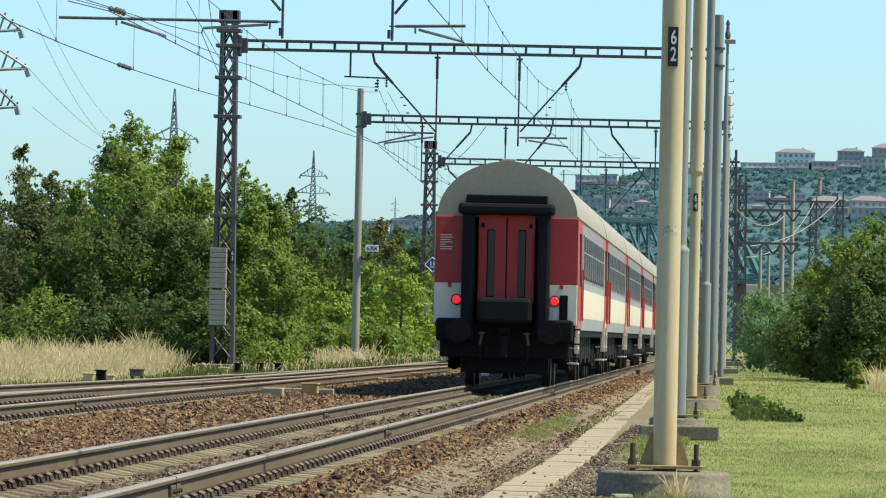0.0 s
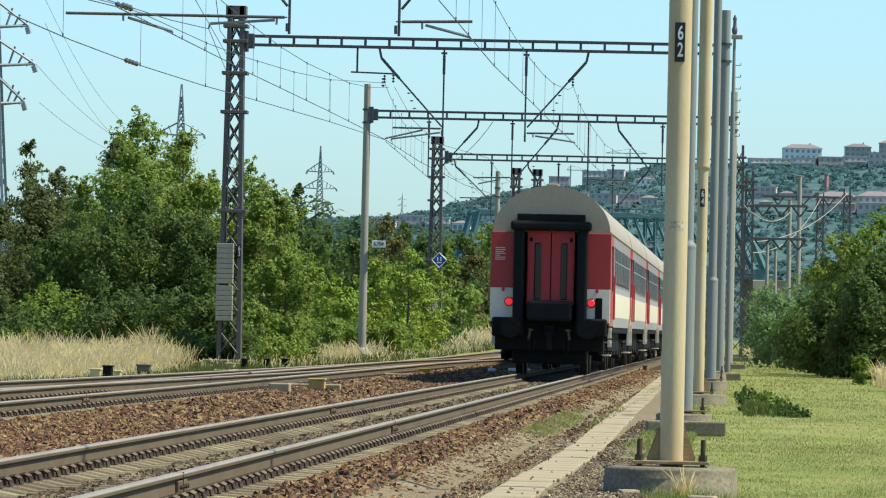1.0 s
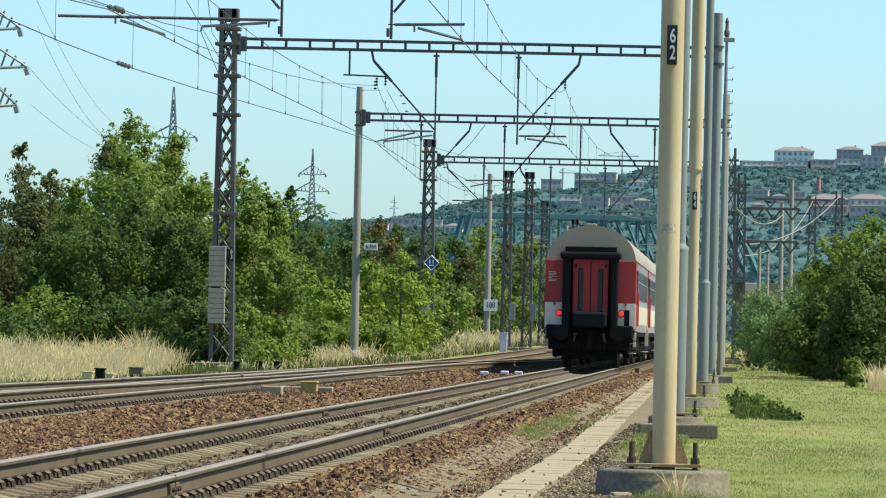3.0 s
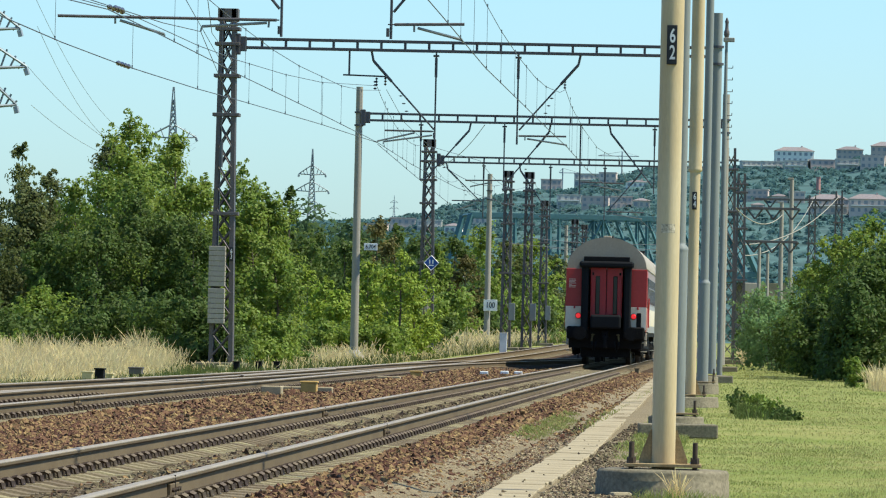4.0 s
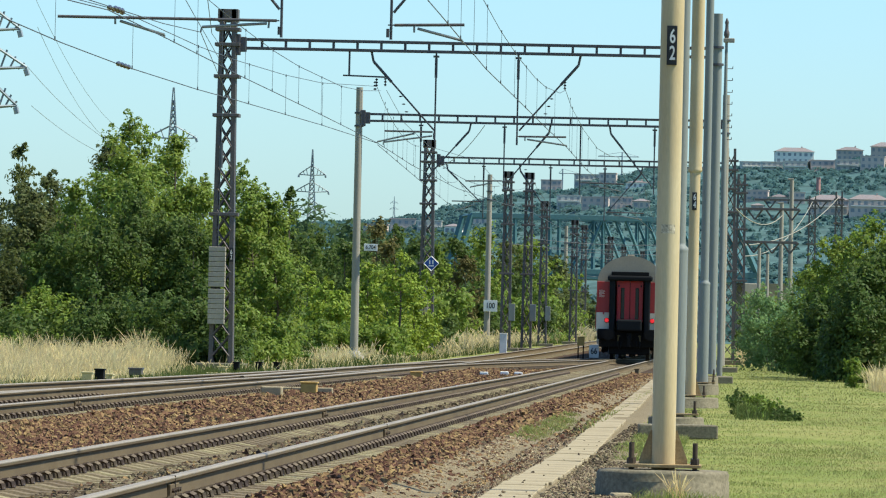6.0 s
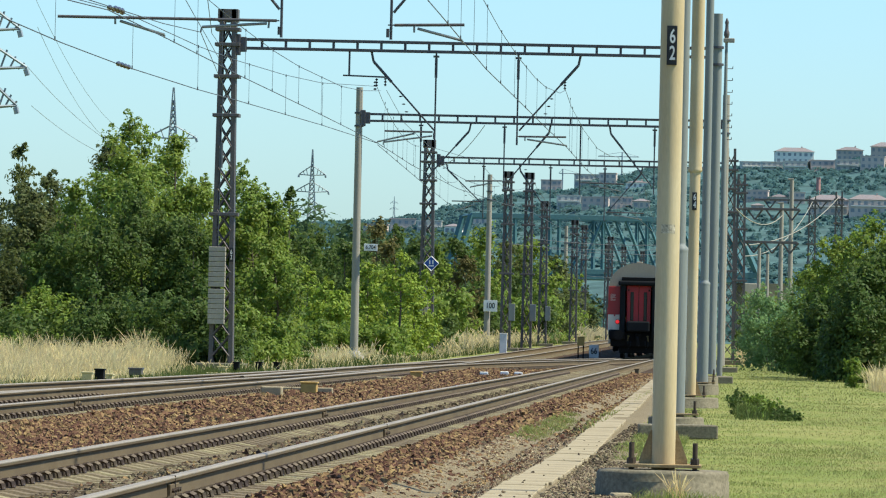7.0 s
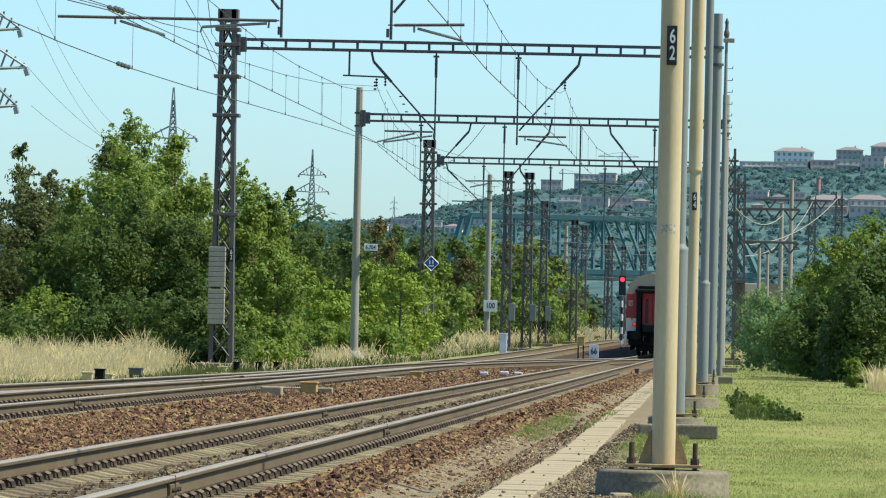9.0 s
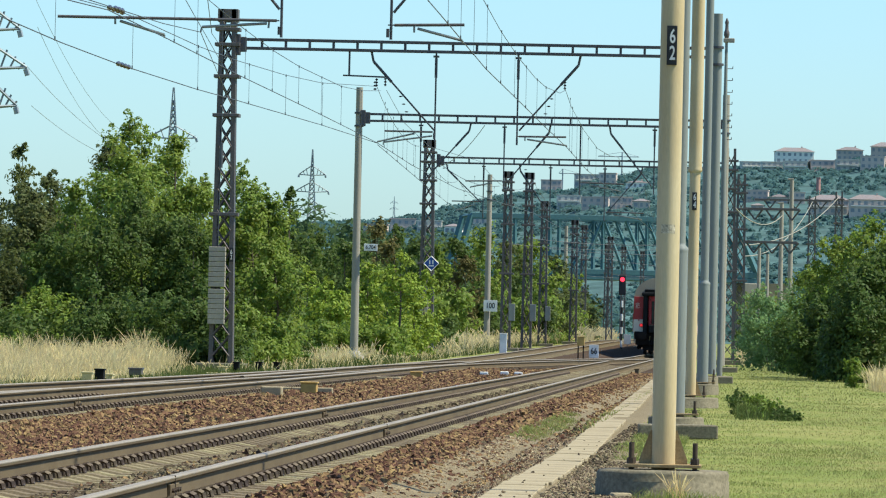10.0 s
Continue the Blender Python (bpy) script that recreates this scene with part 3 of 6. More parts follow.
def bracing(t, mat, w0, w1, z0, z1, depth, step, r, single):
    """Crossed flats on the front and back of a lattice mast; single: each one a part."""
    n = max(1, round((z1 - z0) / step))
    whole = bmesh.new()
    for k in range(n):
        za, zb = z0 + (z1 - z0) * k / n, z0 + (z1 - z0) * (k + 1) / n
        wa, wb = w0 + (w1 - w0) * k / n, w0 + (w1 - w0) * (k + 1) / n
        ends = []
        for y in (-depth, depth):
            ends += [((-wa, y, za), (wb, y, zb)), ((wa, y + 0.01, za), (-wb, y + 0.01, zb))]
        for x in (-1, 1):
            ends.append(((x * wa, -depth, za), (x * wb, depth, zb)))
        for p, q in ends:
            bm = bmesh.new() if single else whole
            bar(bm, p, q, r)
            if single:
                part("brace", bm, mat, t)
    if single:
        whole.free()
    else:
        tagged(part("bracing", whole, mat, t), kind="stuff")


def lattice_mast(x, y, base, height, w0, w1, weights=False, label="", mat=None, text="", gap=0.62):
    mat = mat or M_LATTICE
    t = thing("lattice_mast", label, "mast", (x, y, base), group="lattice masts")
    d = w0 * 0.8
    for sx in (-1, 1):
        bm = bmesh.new()
        channel(bm, sx, w0, w1, d, height)
        part("leg", bm, mat, t)
    bracing(t, mat, w0 - 0.10, w1 - 0.10, 0.2, height - 0.35, d, gap, 0.035, y < 310)
    for z in (height * 0.42, height * 0.70, height * 0.81, height - 0.6, height - 1.05):
        bm = bmesh.new()
        w = w0 + (w1 - w0) * z / height + 0.12
        box(bm, (-w, -d - 0.05, z - 0.05), (w, d + 0.05, z + 0.05), 0.01)
        part("collar", bm, mat, t)
    if x < -1:
        bm = bmesh.new()
        box(bm, (-w1 - 0.06, -d, height - 0.38), (w1 + 0.06, d, height), 0.01)
        part("head_plate", bm, mat, t)
    if weights:
        stack = new("tension_weights")
        stack.parent = t
        tagged(stack, "stack of flat grey tension weights on a rod")
        for k in range(15):
            bm = bmesh.new()
            z = 1.15 + 0.15 * k + (0.05 if k > 6 else 0)
            box(bm, (-w0 - 0.02, -d - 0.36, z), (w0 * 0.25 + 0.02, -d - 0.06, z + 0.138), 0.012)
            part("weight", bm, M_MASTCONC, stack)
        bm = bmesh.new()
        tube(bm, (-w0 * 0.35, -d - 0.2, 3.3), (-w0 * 0.25, -d - 0.2, height * 0.8), 0.012)
        tube(bm, (-w0 * 0.25, -d - 0.2, height * 0.55), (-w0 * 0.25, -d - 0.2, height * 0.62), 0.05)
        part("weight_rope", bm, M_WIRE, t)
    if text:
        bm = bmesh.new()
        box(bm, (w0 * 0.55, -d - 0.06, 3.0), (w0 * 0.55 + 0.13, -d - 0.04, 3.42), 0.004)
        plate = part("number_plate", bm, M_BLACK, t)
        letters(plate, "\n".join(text), 0.19, (w0 * 0.55 + 0.065, -d - 0.065, 3.21), M_SIGNWHITE, spacing=0.85, squeeze=0.7)
    foundation(x, y, base, 1.5, 1.3, 0.6)
    return t


def concrete_mast(x, y, base, height, r0, r1, label, mat=None, foot=True):
    t = thing("concrete_mast", label, "mast", (x, y, base), group="concrete masts")
    bm = bmesh.new()
    lathe(bm, [(r0, 0), (r1, height)], 8)
    part("pole", bm, mat or M_MASTCONC, t)
    for z in (height - 1.02, height - 1.52):
        bm = bmesh.new()
        lathe(bm, [(r1 + 0.05, z), (r1 + 0.05, z + 0.07)], 12)
        part("clamp", bm, M_BEAM, t)
    if foot:
        bm = bmesh.new()
        lathe(bm, [(0.42, -0.1), (0.40, 0.12), (r0 + 0.03, 0.30)], 10)
        part("footing", bm, M_MASTCONC, t)
    foundation(x, y, base - 0.05, 1.3, 1.1)
    return t


def gantry(y, x0, x1, z, posts, struts, small=None):
    """A vierendeel beam across the lines with hanging posts and slanting struts."""
    t = thing("gantry_beam", "dark steel catenary gantry beam with hanging posts across the tracks", "gantry", (0, y, z), group="gantry beams")
    for dz, nm in ((0.13, "top_chord"), (-0.13, "bottom_chord")):
        bm = bmesh.new()
        box(bm, (x0, -0.11, dz - 0.042), (x1, 0.11, dz + 0.042), 0.008)
        part(nm, bm, M_BEAM, t)
    n = round((x1 - x0) / 0.722)
    for k in range(n + 1):
        xx = x0 + 0.05 + (x1 - x0 - 0.1) * k / n
        bm = bmesh.new()
        box(bm, (xx - 0.035, -0.09, -0.09), (xx + 0.035, 0.09, 0.09))
        part("web_post", bm, M_BEAM, t)
    bm = bmesh.new()
    box(bm, (x0 - 0.06, -0.16, -0.34), (x0 + 0.12, 0.16, 0.28), 0.02)
    box(bm, (x0 + 0.1, -0.13, -0.24), (x0 + 0.3, 0.13, 0.2), 0.02)
    part("end_bracket", bm, M_BEAM, t)
    for px, low in posts:
        bm = bmesh.new()
        tube(bm, (px, 0, -0.1), (px, 0, low), 0.026, n=10)
        tube(bm, (px, 0, -0.32), (px, 0, -0.9), 0.042, n=10)
        lathe(bm, [(0.09, -0.30), (0.09, -0.24)], 10, (px, 0, 0))
        part("hanging_post", bm, M_BEAM, t)
    for xa, xb, low in struts:
        bm = bmesh.new()
        knee = (xa + (xb - xa) * 0.04, 0, -0.45)
        tube(bm, (xa, 0, -0.1), knee, 0.036, n=8)
        q = [knee[k] + (Vector((xb, 0, low))[k] - knee[k]) * 0.3 for k in range(3)]
        tube(bm, knee, q, 0.042, n=8)
        tube(bm, q, (xb, 0, low), 0.026, n=8)
        for w in (0.45, 0.5, 0.55):
            p = [knee[k] + (Vector((xb, 0, low))[k] - knee[k]) * w for k in range(3)]
            lathe(bm, [(0.02, -0.02), (0.065, 0.0), (0.02, 0.02)], 8, (p[0], 0, p[2] - 0.12 - (w - 0.45) * 2.5))
        part("strut", bm, M_BEAM, t)
    if small:
        xa, drop, xl, xr = small
        bm = bmesh.new()
        tube(bm, (xa, 0, -0.1), (xa, 0, -drop), 0.03)
        tube(bm, (xl, 0, -drop), (xr, 0, -drop - 0.03), 0.024)
        for k in range(3):
            lathe(bm, [(0.02, 0), (0.06, 0.03), (0.02, 0.06)], 8, (xr - 0.3, 0, -drop - 0.22 - 0.1 * k))
        part("side_arm", bm, M_BEAM, t)
    return t


def arms(y, post, bar_ends, holders):
    """Steady arms on a hanging post: post x, low, high; a level tube; holders of bracket top, bracket foot, arm start, arm tip, drop, each x, z."""
    t = thing("steady_arm", "galvanised steady arm holding the contact wire on a hanging post", "steady arm", (post[0], y, 0), group="steady arms")
    at = lambda p: (p[0] - post[0], 0, p[1])
    bm = bmesh.new()
    tube(bm, (0, 0, post[1]), (0, 0, post[2]), 0.03, n=8)
    part("post", bm, M_BEAM, t)
    if bar_ends:
        bm = bmesh.new()
        tube(bm, at(bar_ends[0]), at(bar_ends[1]), 0.028, n=8)
        tube(bm, (0, 0, bar_ends[0][1]), at(bar_ends[0]), 0.014, n=6)
        part("arm_tube", bm, M_LATTICE, t)
    for top, foot, start, tip, drop in holders:
        bm = bmesh.new()
        tube(bm, at(top), at(foot), 0.022, n=6)
        tube(bm, at(start), at(tip), 0.026, n=8)
        tube(bm, at(tip), at(drop), 0.018, n=6)
        part("registration_arm", bm, M_MASTGREY, t)
    return t


def wire(name, label, pts, r, group="", mat=None):
    cu = bpy.data.curves.new(name, "CURVE")
    cu.dimensions, cu.bevel_depth, cu.bevel_resolution = "3D", r, 1
    sp = cu.splines.new("POLY")
    sp.points.add(len(pts) - 1)
    for p, q in zip(sp.points, pts):
        p.co = (*q, 1)
    me = bpy.data.meshes.new_from_object(bpy.data.objects.new("tmp", cu))
    me.materials.append(mat or M_WIRE)
    return tagged(new(name, me), label, "overhead wire", group)


def build_masts():
    cream = "cream-painted steel tube mast with rust stains, gussets and bolts"
    grey = "grey-painted stepped steel tube mast on a concrete base"
    tube_mast(-0.565, 49, -0.05, 0.0935, 0.089, 9.6, "62", 3.34, 0.31, mat=M_MAST, label=cream, found=(1.05, 1.0))
    near = bpy.data.objects["catenary_mast"]
    bm = bmesh.new()
    for k in range(-4, 4):
        a, b = radians(270 + k * 9), radians(270 + (k + 1) * 9)
        r = 0.0932
        bm.faces.new([bm.verts.new((r * math.cos(t), r * math.sin(t), z)) for t, z in ((a, 1.86), (b, 1.86), (b, 1.93), (a, 1.93))])
    part("stencil", bm, M_SMUDGE, near, "faded grey stencil patch")
    tube_mast(-0.85, 115, -0.10, 0.098, 0.125, 9.8, "64", 3.62, 0.33, step=4.15, mat=M_MAST, label=cream)
    tube_mast(-0.80, 83, -0.06, 0.115, 0.080, 9.8, step=2.19, mat=M_MASTGREY, label=grey, found=(0.75, 0.8))
    tube_mast(-0.785, 142, -0.05, 0.130, 0.096, 9.8, step=2.25, mat=M_MASTGREY, label=grey, found=(0.75, 0.8))
    tube_mast(-0.87, 168, -0.05, 0.09, 0.05, 9.8, step=2.3, mat=M_MASTGREY, label=grey, found=(0.75, 0.8))
    tall = "pale concrete mast carrying the end of a gantry beam"
    concrete_mast(-0.76, 181, -0.05, 10.5, 0.15, 0.135, tall, mat=M_MASTGREY, foot=False)
    concrete_mast(-0.63, 240, -0.05, 10.45, 0.15, 0.135, tall, foot=False)
    concrete_mast(LEFT_MAST_X + 0.05, 239, -0.08, 10.45, 0.16, 0.13, "pale tapered concrete mast beside the bushes")
    concrete_mast(LEFT_MAST_X + 0.1, 364, 0.12, 10.2, 0.19, 0.14, "pale tapered concrete mast beside the bushes")
    concrete_mast(LEFT_MAST_X - 0.1, 534, 0.6, 9.8, 0.19, 0.14, "pale tapered concrete mast beside the bushes")
    lat = "dark riveted steel lattice mast carrying a gantry beam"
    lattice_mast(-15.30, 184, -0.05, 10.5, 0.36, 0.24, True, lat + " with tension weights", text="63")
    lattice_mast(-15.3, 115, -0.05, 10.5, 0.36, 0.24, False, lat)
    lattice_mast(LEFT_MAST_X - 0.12, 297, 0.0, 10.2, 0.40, 0.24, True, lat + " with tension weights")
    lattice_mast(-0.50, 306, -0.05, 10.4, 0.34, 0.24, False, lat)
    lattice_mast(0.04, 345, -0.05, 10.2, 0.34, 0.24, False, lat)
    for x, y, h in ((-12.9, 345, 9.8), (-11.8, 347, 9.8), (-12.9, 410, 9.4), (-13.0, 520, 9.6), (-11.2, 540, 9.0), (-13.6, 640, 9.8), (-11.9, 640, 9.6), (-10.9, 700, 10.0), (-9.4, 760, 9.6), (-12.2, 460, 9.0)):
        lattice_mast(x, y, lift(y) - 0.1, h, 0.31, 0.22, False, "dark distant steel lattice mast beside the line", gap=0.9)
    gantry(115, -14.9, -0.85, 9.4, [(-8.58, -3.0), (-6.54, -3.0)], [(-10.4, -8.62, -2.48), (-4.75, -6.5, -2.5)])
    gantry(184, -15.05, -0.75, 9.44, [(-9.10, -2.78), (-6.66, -2.85)], [(-11.04, -9.12, -2.46), (-4.81, -6.60, -2.42)], (-11.68, 0.88, -11.86, -10.60))
    gantry(239, -14.62, -0.75, 9.22, [(-9.13, -2.75), (-12.35, -2.4), (-3.35, -2.75)], [(-10.42, -12.2, -2.4), (-7.35, -9.0, -2.4), (-5.1, -3.45, -2.4)])
    gantry(297, -14.5, -0.75, 9.25, [(-9.1, -2.75), (-6.5, -2.75), (-12.3, -2.6)], [(-10.6, -9.2, -2.4), (-4.7, -6.4, -2.4), (-14.1, -12.4, -2.0)])
    arms(115, (-8.62, 6.45, 6.6), ((-8.67, 6.71), (-12.75, 6.713)), [((-11.677, 6.70), (-11.674, 6.585), (-11.59, 6.65), (-10.753, 6.406), (-10.752, 6.35)), ((-8.81, 6.70), (-8.82, 6.57), (-8.85, 6.655), (-10.06, 6.566), (-10.08, 6.475))])
    arms(115, (-6.60, 6.44, 6.6), ((-6.48, 6.67), (-5.18, 6.70)), [((-6.113, 6.68), (-6.11, 6.54), (-6.05, 6.615), (-5.216, 6.41), (-5.20, 6.36))])
    arms(184, (-9.12, 6.72, 6.9), ((-9.17, 6.93), (-10.584, 6.935)), [((-9.72, 6.93), (-9.72, 6.84), (-9.74, 6.868), (-10.80, 6.611), (-10.81, 6.58)), ((-9.12, 6.86), (-9.12, 6.80), (-9.17, 6.815), (-10.62, 6.60), (-10.625, 6.52))])
    arms(184, (-6.66, 6.6, 6.8), ((-6.6, 6.85), (-5.20, 6.86)), [((-6.421, 6.85), (-6.419, 6.72), (-6.36, 6.77), (-5.18, 6.61), (-5.176, 6.56))])
    arms(239, (-9.13, 6.45, 6.6), ((-9.2, 6.88), (-10.6, 6.85)), [((-9.6, 6.88), (-9.6, 6.74), (-9.65, 6.78), (-10.4, 6.62), (-10.4, 6.58))])
    arms(239, (-6.2, 6.4, 9.05), ((-6.1, 6.88), (-4.5, 6.85)), [((-5.8, 6.88), (-5.8, 6.74), (-5.75, 6.78), (-4.62, 6.58), (-4.6, 6.54))])
    arms(297, (-6.5, 6.5, 6.7), ((-6.4, 6.92), (-4.6, 6.9)), [((-6.1, 6.92), (-6.1, 6.78), (-6.05, 6.8), (-4.7, 6.6), (-4.7, 6.55))])
    arms(297, (-12.3, 6.5, 6.7), ((-12.4, 7.3), (-13.8, 7.3)), [((-12.7, 7.3), (-12.7, 7.1), (-12.75, 7.15), (-13.6, 6.85), (-13.6, 6.8))])
    build_wires()


def sagged(a, b, sag, n=12):
    a, b = Vector(a), Vector(b)
    return [a.lerp(b, k / n) - Vector((0, 0, sag * 4 * (k / n) * (1 - k / n))) for k in range(n + 1)]


def line(contact, carrier, drops, r=0.008):
    """A contact wire under a carrier cable, both through their given points, with droppers at the distances in drops."""
    t = thing("overhead_line", "overhead contact wire with sagging carrier cable and droppers", "overhead wire", group="overhead lines")
    for nm, pts, rr in (("contact_wire", contact, r * 1.2), ("carrier_cable", carrier, r)):
        w = wire(nm, "", [Vector(p) for p in pts], rr)
        w.parent = t
        del w["category"]

    def on(pts, y):
        for a, b in zip(pts, pts[1:]):
            if a[1] <= y <= b[1]:
                return Vector(a).lerp(Vector(b), (y - a[1]) / (b[1] - a[1]))
    for y in drops:
        p, q = on(contact, y), on(carrier, y)
        if p and q and q.z > p.z + 0.06:
            bm = bmesh.new()
            tube(bm, p, (p.x, q.y, q.z), r * 0.55, n=4, cap=False)
            tube(bm, (p.x, p.y, p.z - 0.015), (p.x, p.y, p.z + 0.06), r * 1.7, n=5)
            tube(bm, (p.x, p.y, q.z - 0.05), (p.x, p.y, q.z + 0.015), r * 1.6, n=5)
            part("dropper", bm, M_WIRE, t)
    return t


def swag(supports, sag):
    """Points of a cable that sags between its supports."""
    pts = []
    for a, b in zip(supports, supports[1:]):
        pts += sagged(a, b, sag)[:-1]
    return pts + [Vector(supports[-1])]


def insulator(at, to, n=5, r=0.055):
    a, b = Vector(at), Vector(to)
    bm = bmesh.new()
    for k in range(n):
        p, q = a.lerp(b, (k + 0.2) / n), a.lerp(b, (k + 0.8) / n)
        tube(bm, p, a.lerp(b, (k + 0.5) / n), r * 0.4, r, 8)
        tube(bm, a.lerp(b, (k + 0.5) / n), q, r, r * 0.4, 8)
    tube(bm, a, b, r * 0.3, n=6)
    return tagged(part("insulator", bm, M_INSUL), "dark ribbed insulator strung in a cable", "insulator", "insulators")


def build_wires():
    # first line
    line([(-5.2, 97, 6.46), (-5.2, 106.5, 6.43), (-5.2, 115, 6.39), (-5.19, 125, 6.33), (-5.18, 148, 6.41), (-5.18, 163, 6.46), (-5.18, 184, 6.56)],
         [(-5.22, 105, 8.15), (-5.22, 122.5, 7.69), (-5.21, 133, 7.48), (-5.21, 144.3, 7.40), (-5.2, 155.5, 7.42), (-5.2, 164, 7.53), (-5.21, 177, 7.89), (-5.25, 184, 8.25)], (109, 114, 119.5, 125.5, 133, 141, 148.5, 156.5, 163.6, 171.6))
    line([(-5.18, 184, 6.56), (-5.22, 210, 6.60), (-4.9, 239, 6.55), (-4.7, 297, 6.5), (-4.3, 364, 6.5), (-4.7, 430, 6.5), (-4.4, 560, 6.5)],
         [(-5.26, 184, 8.28), (-5.23, 190, 7.97), (-5.2, 205, 7.75), (-5.1, 220, 7.63), (-4.92, 232, 7.73), (-4.72, 239, 7.88)] + swag([(-4.72, 239, 7.88), (-4.6, 297, 8.1), (-4.5, 364, 8.0), (-4.5, 430, 8.0), (-4.5, 560, 8.0)], 0.8)[1:],
         (187, 190, 196, 203, 211, 219, 228, 250, 262, 275, 288, 310, 325, 340, 355, 380, 400, 420))
    # second line, and the turnout's wire beside it
    line([(-10.74, 98.2, 6.14), (-10.75, 104.6, 6.32), (-10.75, 115, 6.36), (-10.76, 126.5, 6.39), (-10.76, 131.7, 6.39), (-10.79, 158.7, 6.51), (-10.81, 184, 6.58)],
         [(-10.78, 112, 8.1), (-10.79, 124.7, 7.59), (-10.79, 132.3, 7.47), (-10.79, 142.4, 7.38), (-10.8, 150.8, 7.39), (-10.82, 167.2, 7.57), (-10.83, 176.4, 7.82), (-10.85, 186, 8.2)], (117, 122, 128, 134, 142, 150.6, 159, 167, 176))
    line([(-11.76, 97.8, 5.84), (-11.67, 106, 5.81), (-11.56, 115, 5.83), (-11.4, 129.3, 5.96), (-11.3, 138.4, 6.08), (-11.04, 162.5, 6.37), (-10.81, 184, 6.57)],
         [(-11.7, 100, 6.5), (-11.67, 106.7, 6.64), (-11.6, 113.8, 6.81), (-11.54, 118.5, 6.85), (-11.42, 129.8, 6.88), (-11.32, 138.4, 6.97), (-11.19, 151.4, 7.2), (-11.06, 162.9, 7.48), (-10.85, 184, 8.25)], (105, 117, 129.6, 141.5, 151.5, 163))
    line([(-10.81, 184, 6.58), (-10.87, 205, 6.50), (-10.9, 239, 6.55), (-9.9, 297, 6.8), (-9.9, 364, 7.0), (-9.9, 500, 7.2)],
         [(-10.56, 184, 8.14), (-10.6, 195, 7.55), (-10.55, 210, 7.27), (-10.04, 239, 7.61)] + swag([(-10.04, 239, 7.61), (-9.9, 297, 8.3), (-9.9, 364, 8.5), (-9.9, 500, 8.8)], 0.7)[1:],
         (188, 193, 199, 206, 214, 222, 231, 250, 264, 278, 310, 325, 340, 355, 390, 420))
    line([(-10.79, 184, 6.52), (-12.2, 239, 6.7), (-13.6, 297, 6.9), (-14.6, 364, 8.2)], swag([(-10.85, 184, 8.25), (-12.2, 239, 8.2), (-13.5, 297, 8.3), (-14.6, 364, 9.2)], 0.6), (193, 204, 215, 226, 250, 265, 280, 310, 330))
    for pts in ([(-10.08, 93.8, 5.96), (-10.08, 100.5, 6.1), (-10.08, 107.5, 6.25), (-10.08, 115, 6.47), (-15.25, 183.6, 7.85)], [(-9.7, 111.8, 7.0), (-12.83, 149.5, 8.08), (-15.2, 183.6, 8.95)], [(-10.1, 112, 6.9), (-15.25, 183.6, 8.5)]):
        wire("tension_wire", "tensioned wire led to the lattice mast", pts, 0.008, "tension wires")
    insulator((-11.55, 114.2, 5.83), (-11.54, 116.6, 5.85), 4, 0.05)
    insulator((-11.60, 112.8, 6.79), (-11.57, 115.6, 6.83), 4, 0.055)
    insulator((-10.08, 99, 6.07), (-10.08, 100.6, 6.1), 3, 0.045)
    for x, z in ((-10.60, 8.40), (-10.86, 8.38), (-5.27, 8.40)):
        insulator((x, 184, z + 0.12), (x, 184, z - 0.14), 3, 0.05)
    # high-voltage lines of the pylons
    for a, b, k in (((-33.5, 290, 16.8), (-47.8, 500, 16.3), 2.2), ((-33.1, 290, 14.9), (-47.8, 500, 15.9), 2.6), ((-33.5, 290, 13.0), (-44.0, 500, 15.9), 2.4), ((-33.3, 290, 11.2), (-44.0, 500, 15.5), 2.0)):
        wire("power_cable", "thin pale high-voltage cable between power pylons", sagged(a, b, k, 20), 0.012, "power cables", M_PYLON)
    for a, b, s in (((-9.9, 239, 9.0), (-15.0, 297, 8.9), 0.5), ((-15.0, 297, 9.6), (-13.4, 345, 9.2), 0.5), ((0.2, 345, 6.2), (7.9, 500, 12.6), 0.9), ((0.2, 345, 5.6), (6.2, 520, 13.0), 1.3), ((-0.4, 306, 7.6), (2.9, 430, 9.6), 0.8)):
        wire("feeder_cable", "pale feeder cable strung between masts", sagged(a, b, s), 0.03 if a[0] > -1 else 0.014, "feeder cables", M_MASTCONC if a[0] > -1 else M_WIRE)
    for k, (x, y) in enumerate(((-12.9, 345), (-11.8, 347), (-12.9, 410), (-12.2, 460), (-13.0, 520), (-11.2, 540), (-13.6, 640))):
        wire("cross_span_wire", "thin cross-span wire over the distant tracks", sagged((x + 0.26, y, 6.0 + 0.35 * (k % 4)), (-1.0, y + 4, 6.2 + 0.3 * (k % 3)), 0.3), 0.016, "cross-span wires")


# ---- train ----
COACH_L = 26.0
HALF = 1.383


def coach_outline(inset=0.0):
    """Cross-section from the right sill over the roof to the left sill."""
    pts = [(HALF - 0.03, 1.12), (HALF, 1.45), (HALF, 2.2), (HALF - 0.01, 2.85), (HALF - 0.03, 3.26)]
    n = 12
    for k in range(1, n):
        a = math.pi / 2 * k / n
        pts.append(((HALF - 0.03) * math.cos(a), 3.26 + 1.08 * math.sin(a)))
    pts.append((0.0, 4.34))
    pts += [(-x, z) for x, z in pts[-2::-1]]
    return [(x * (1 - inset), z) for x, z in pts]


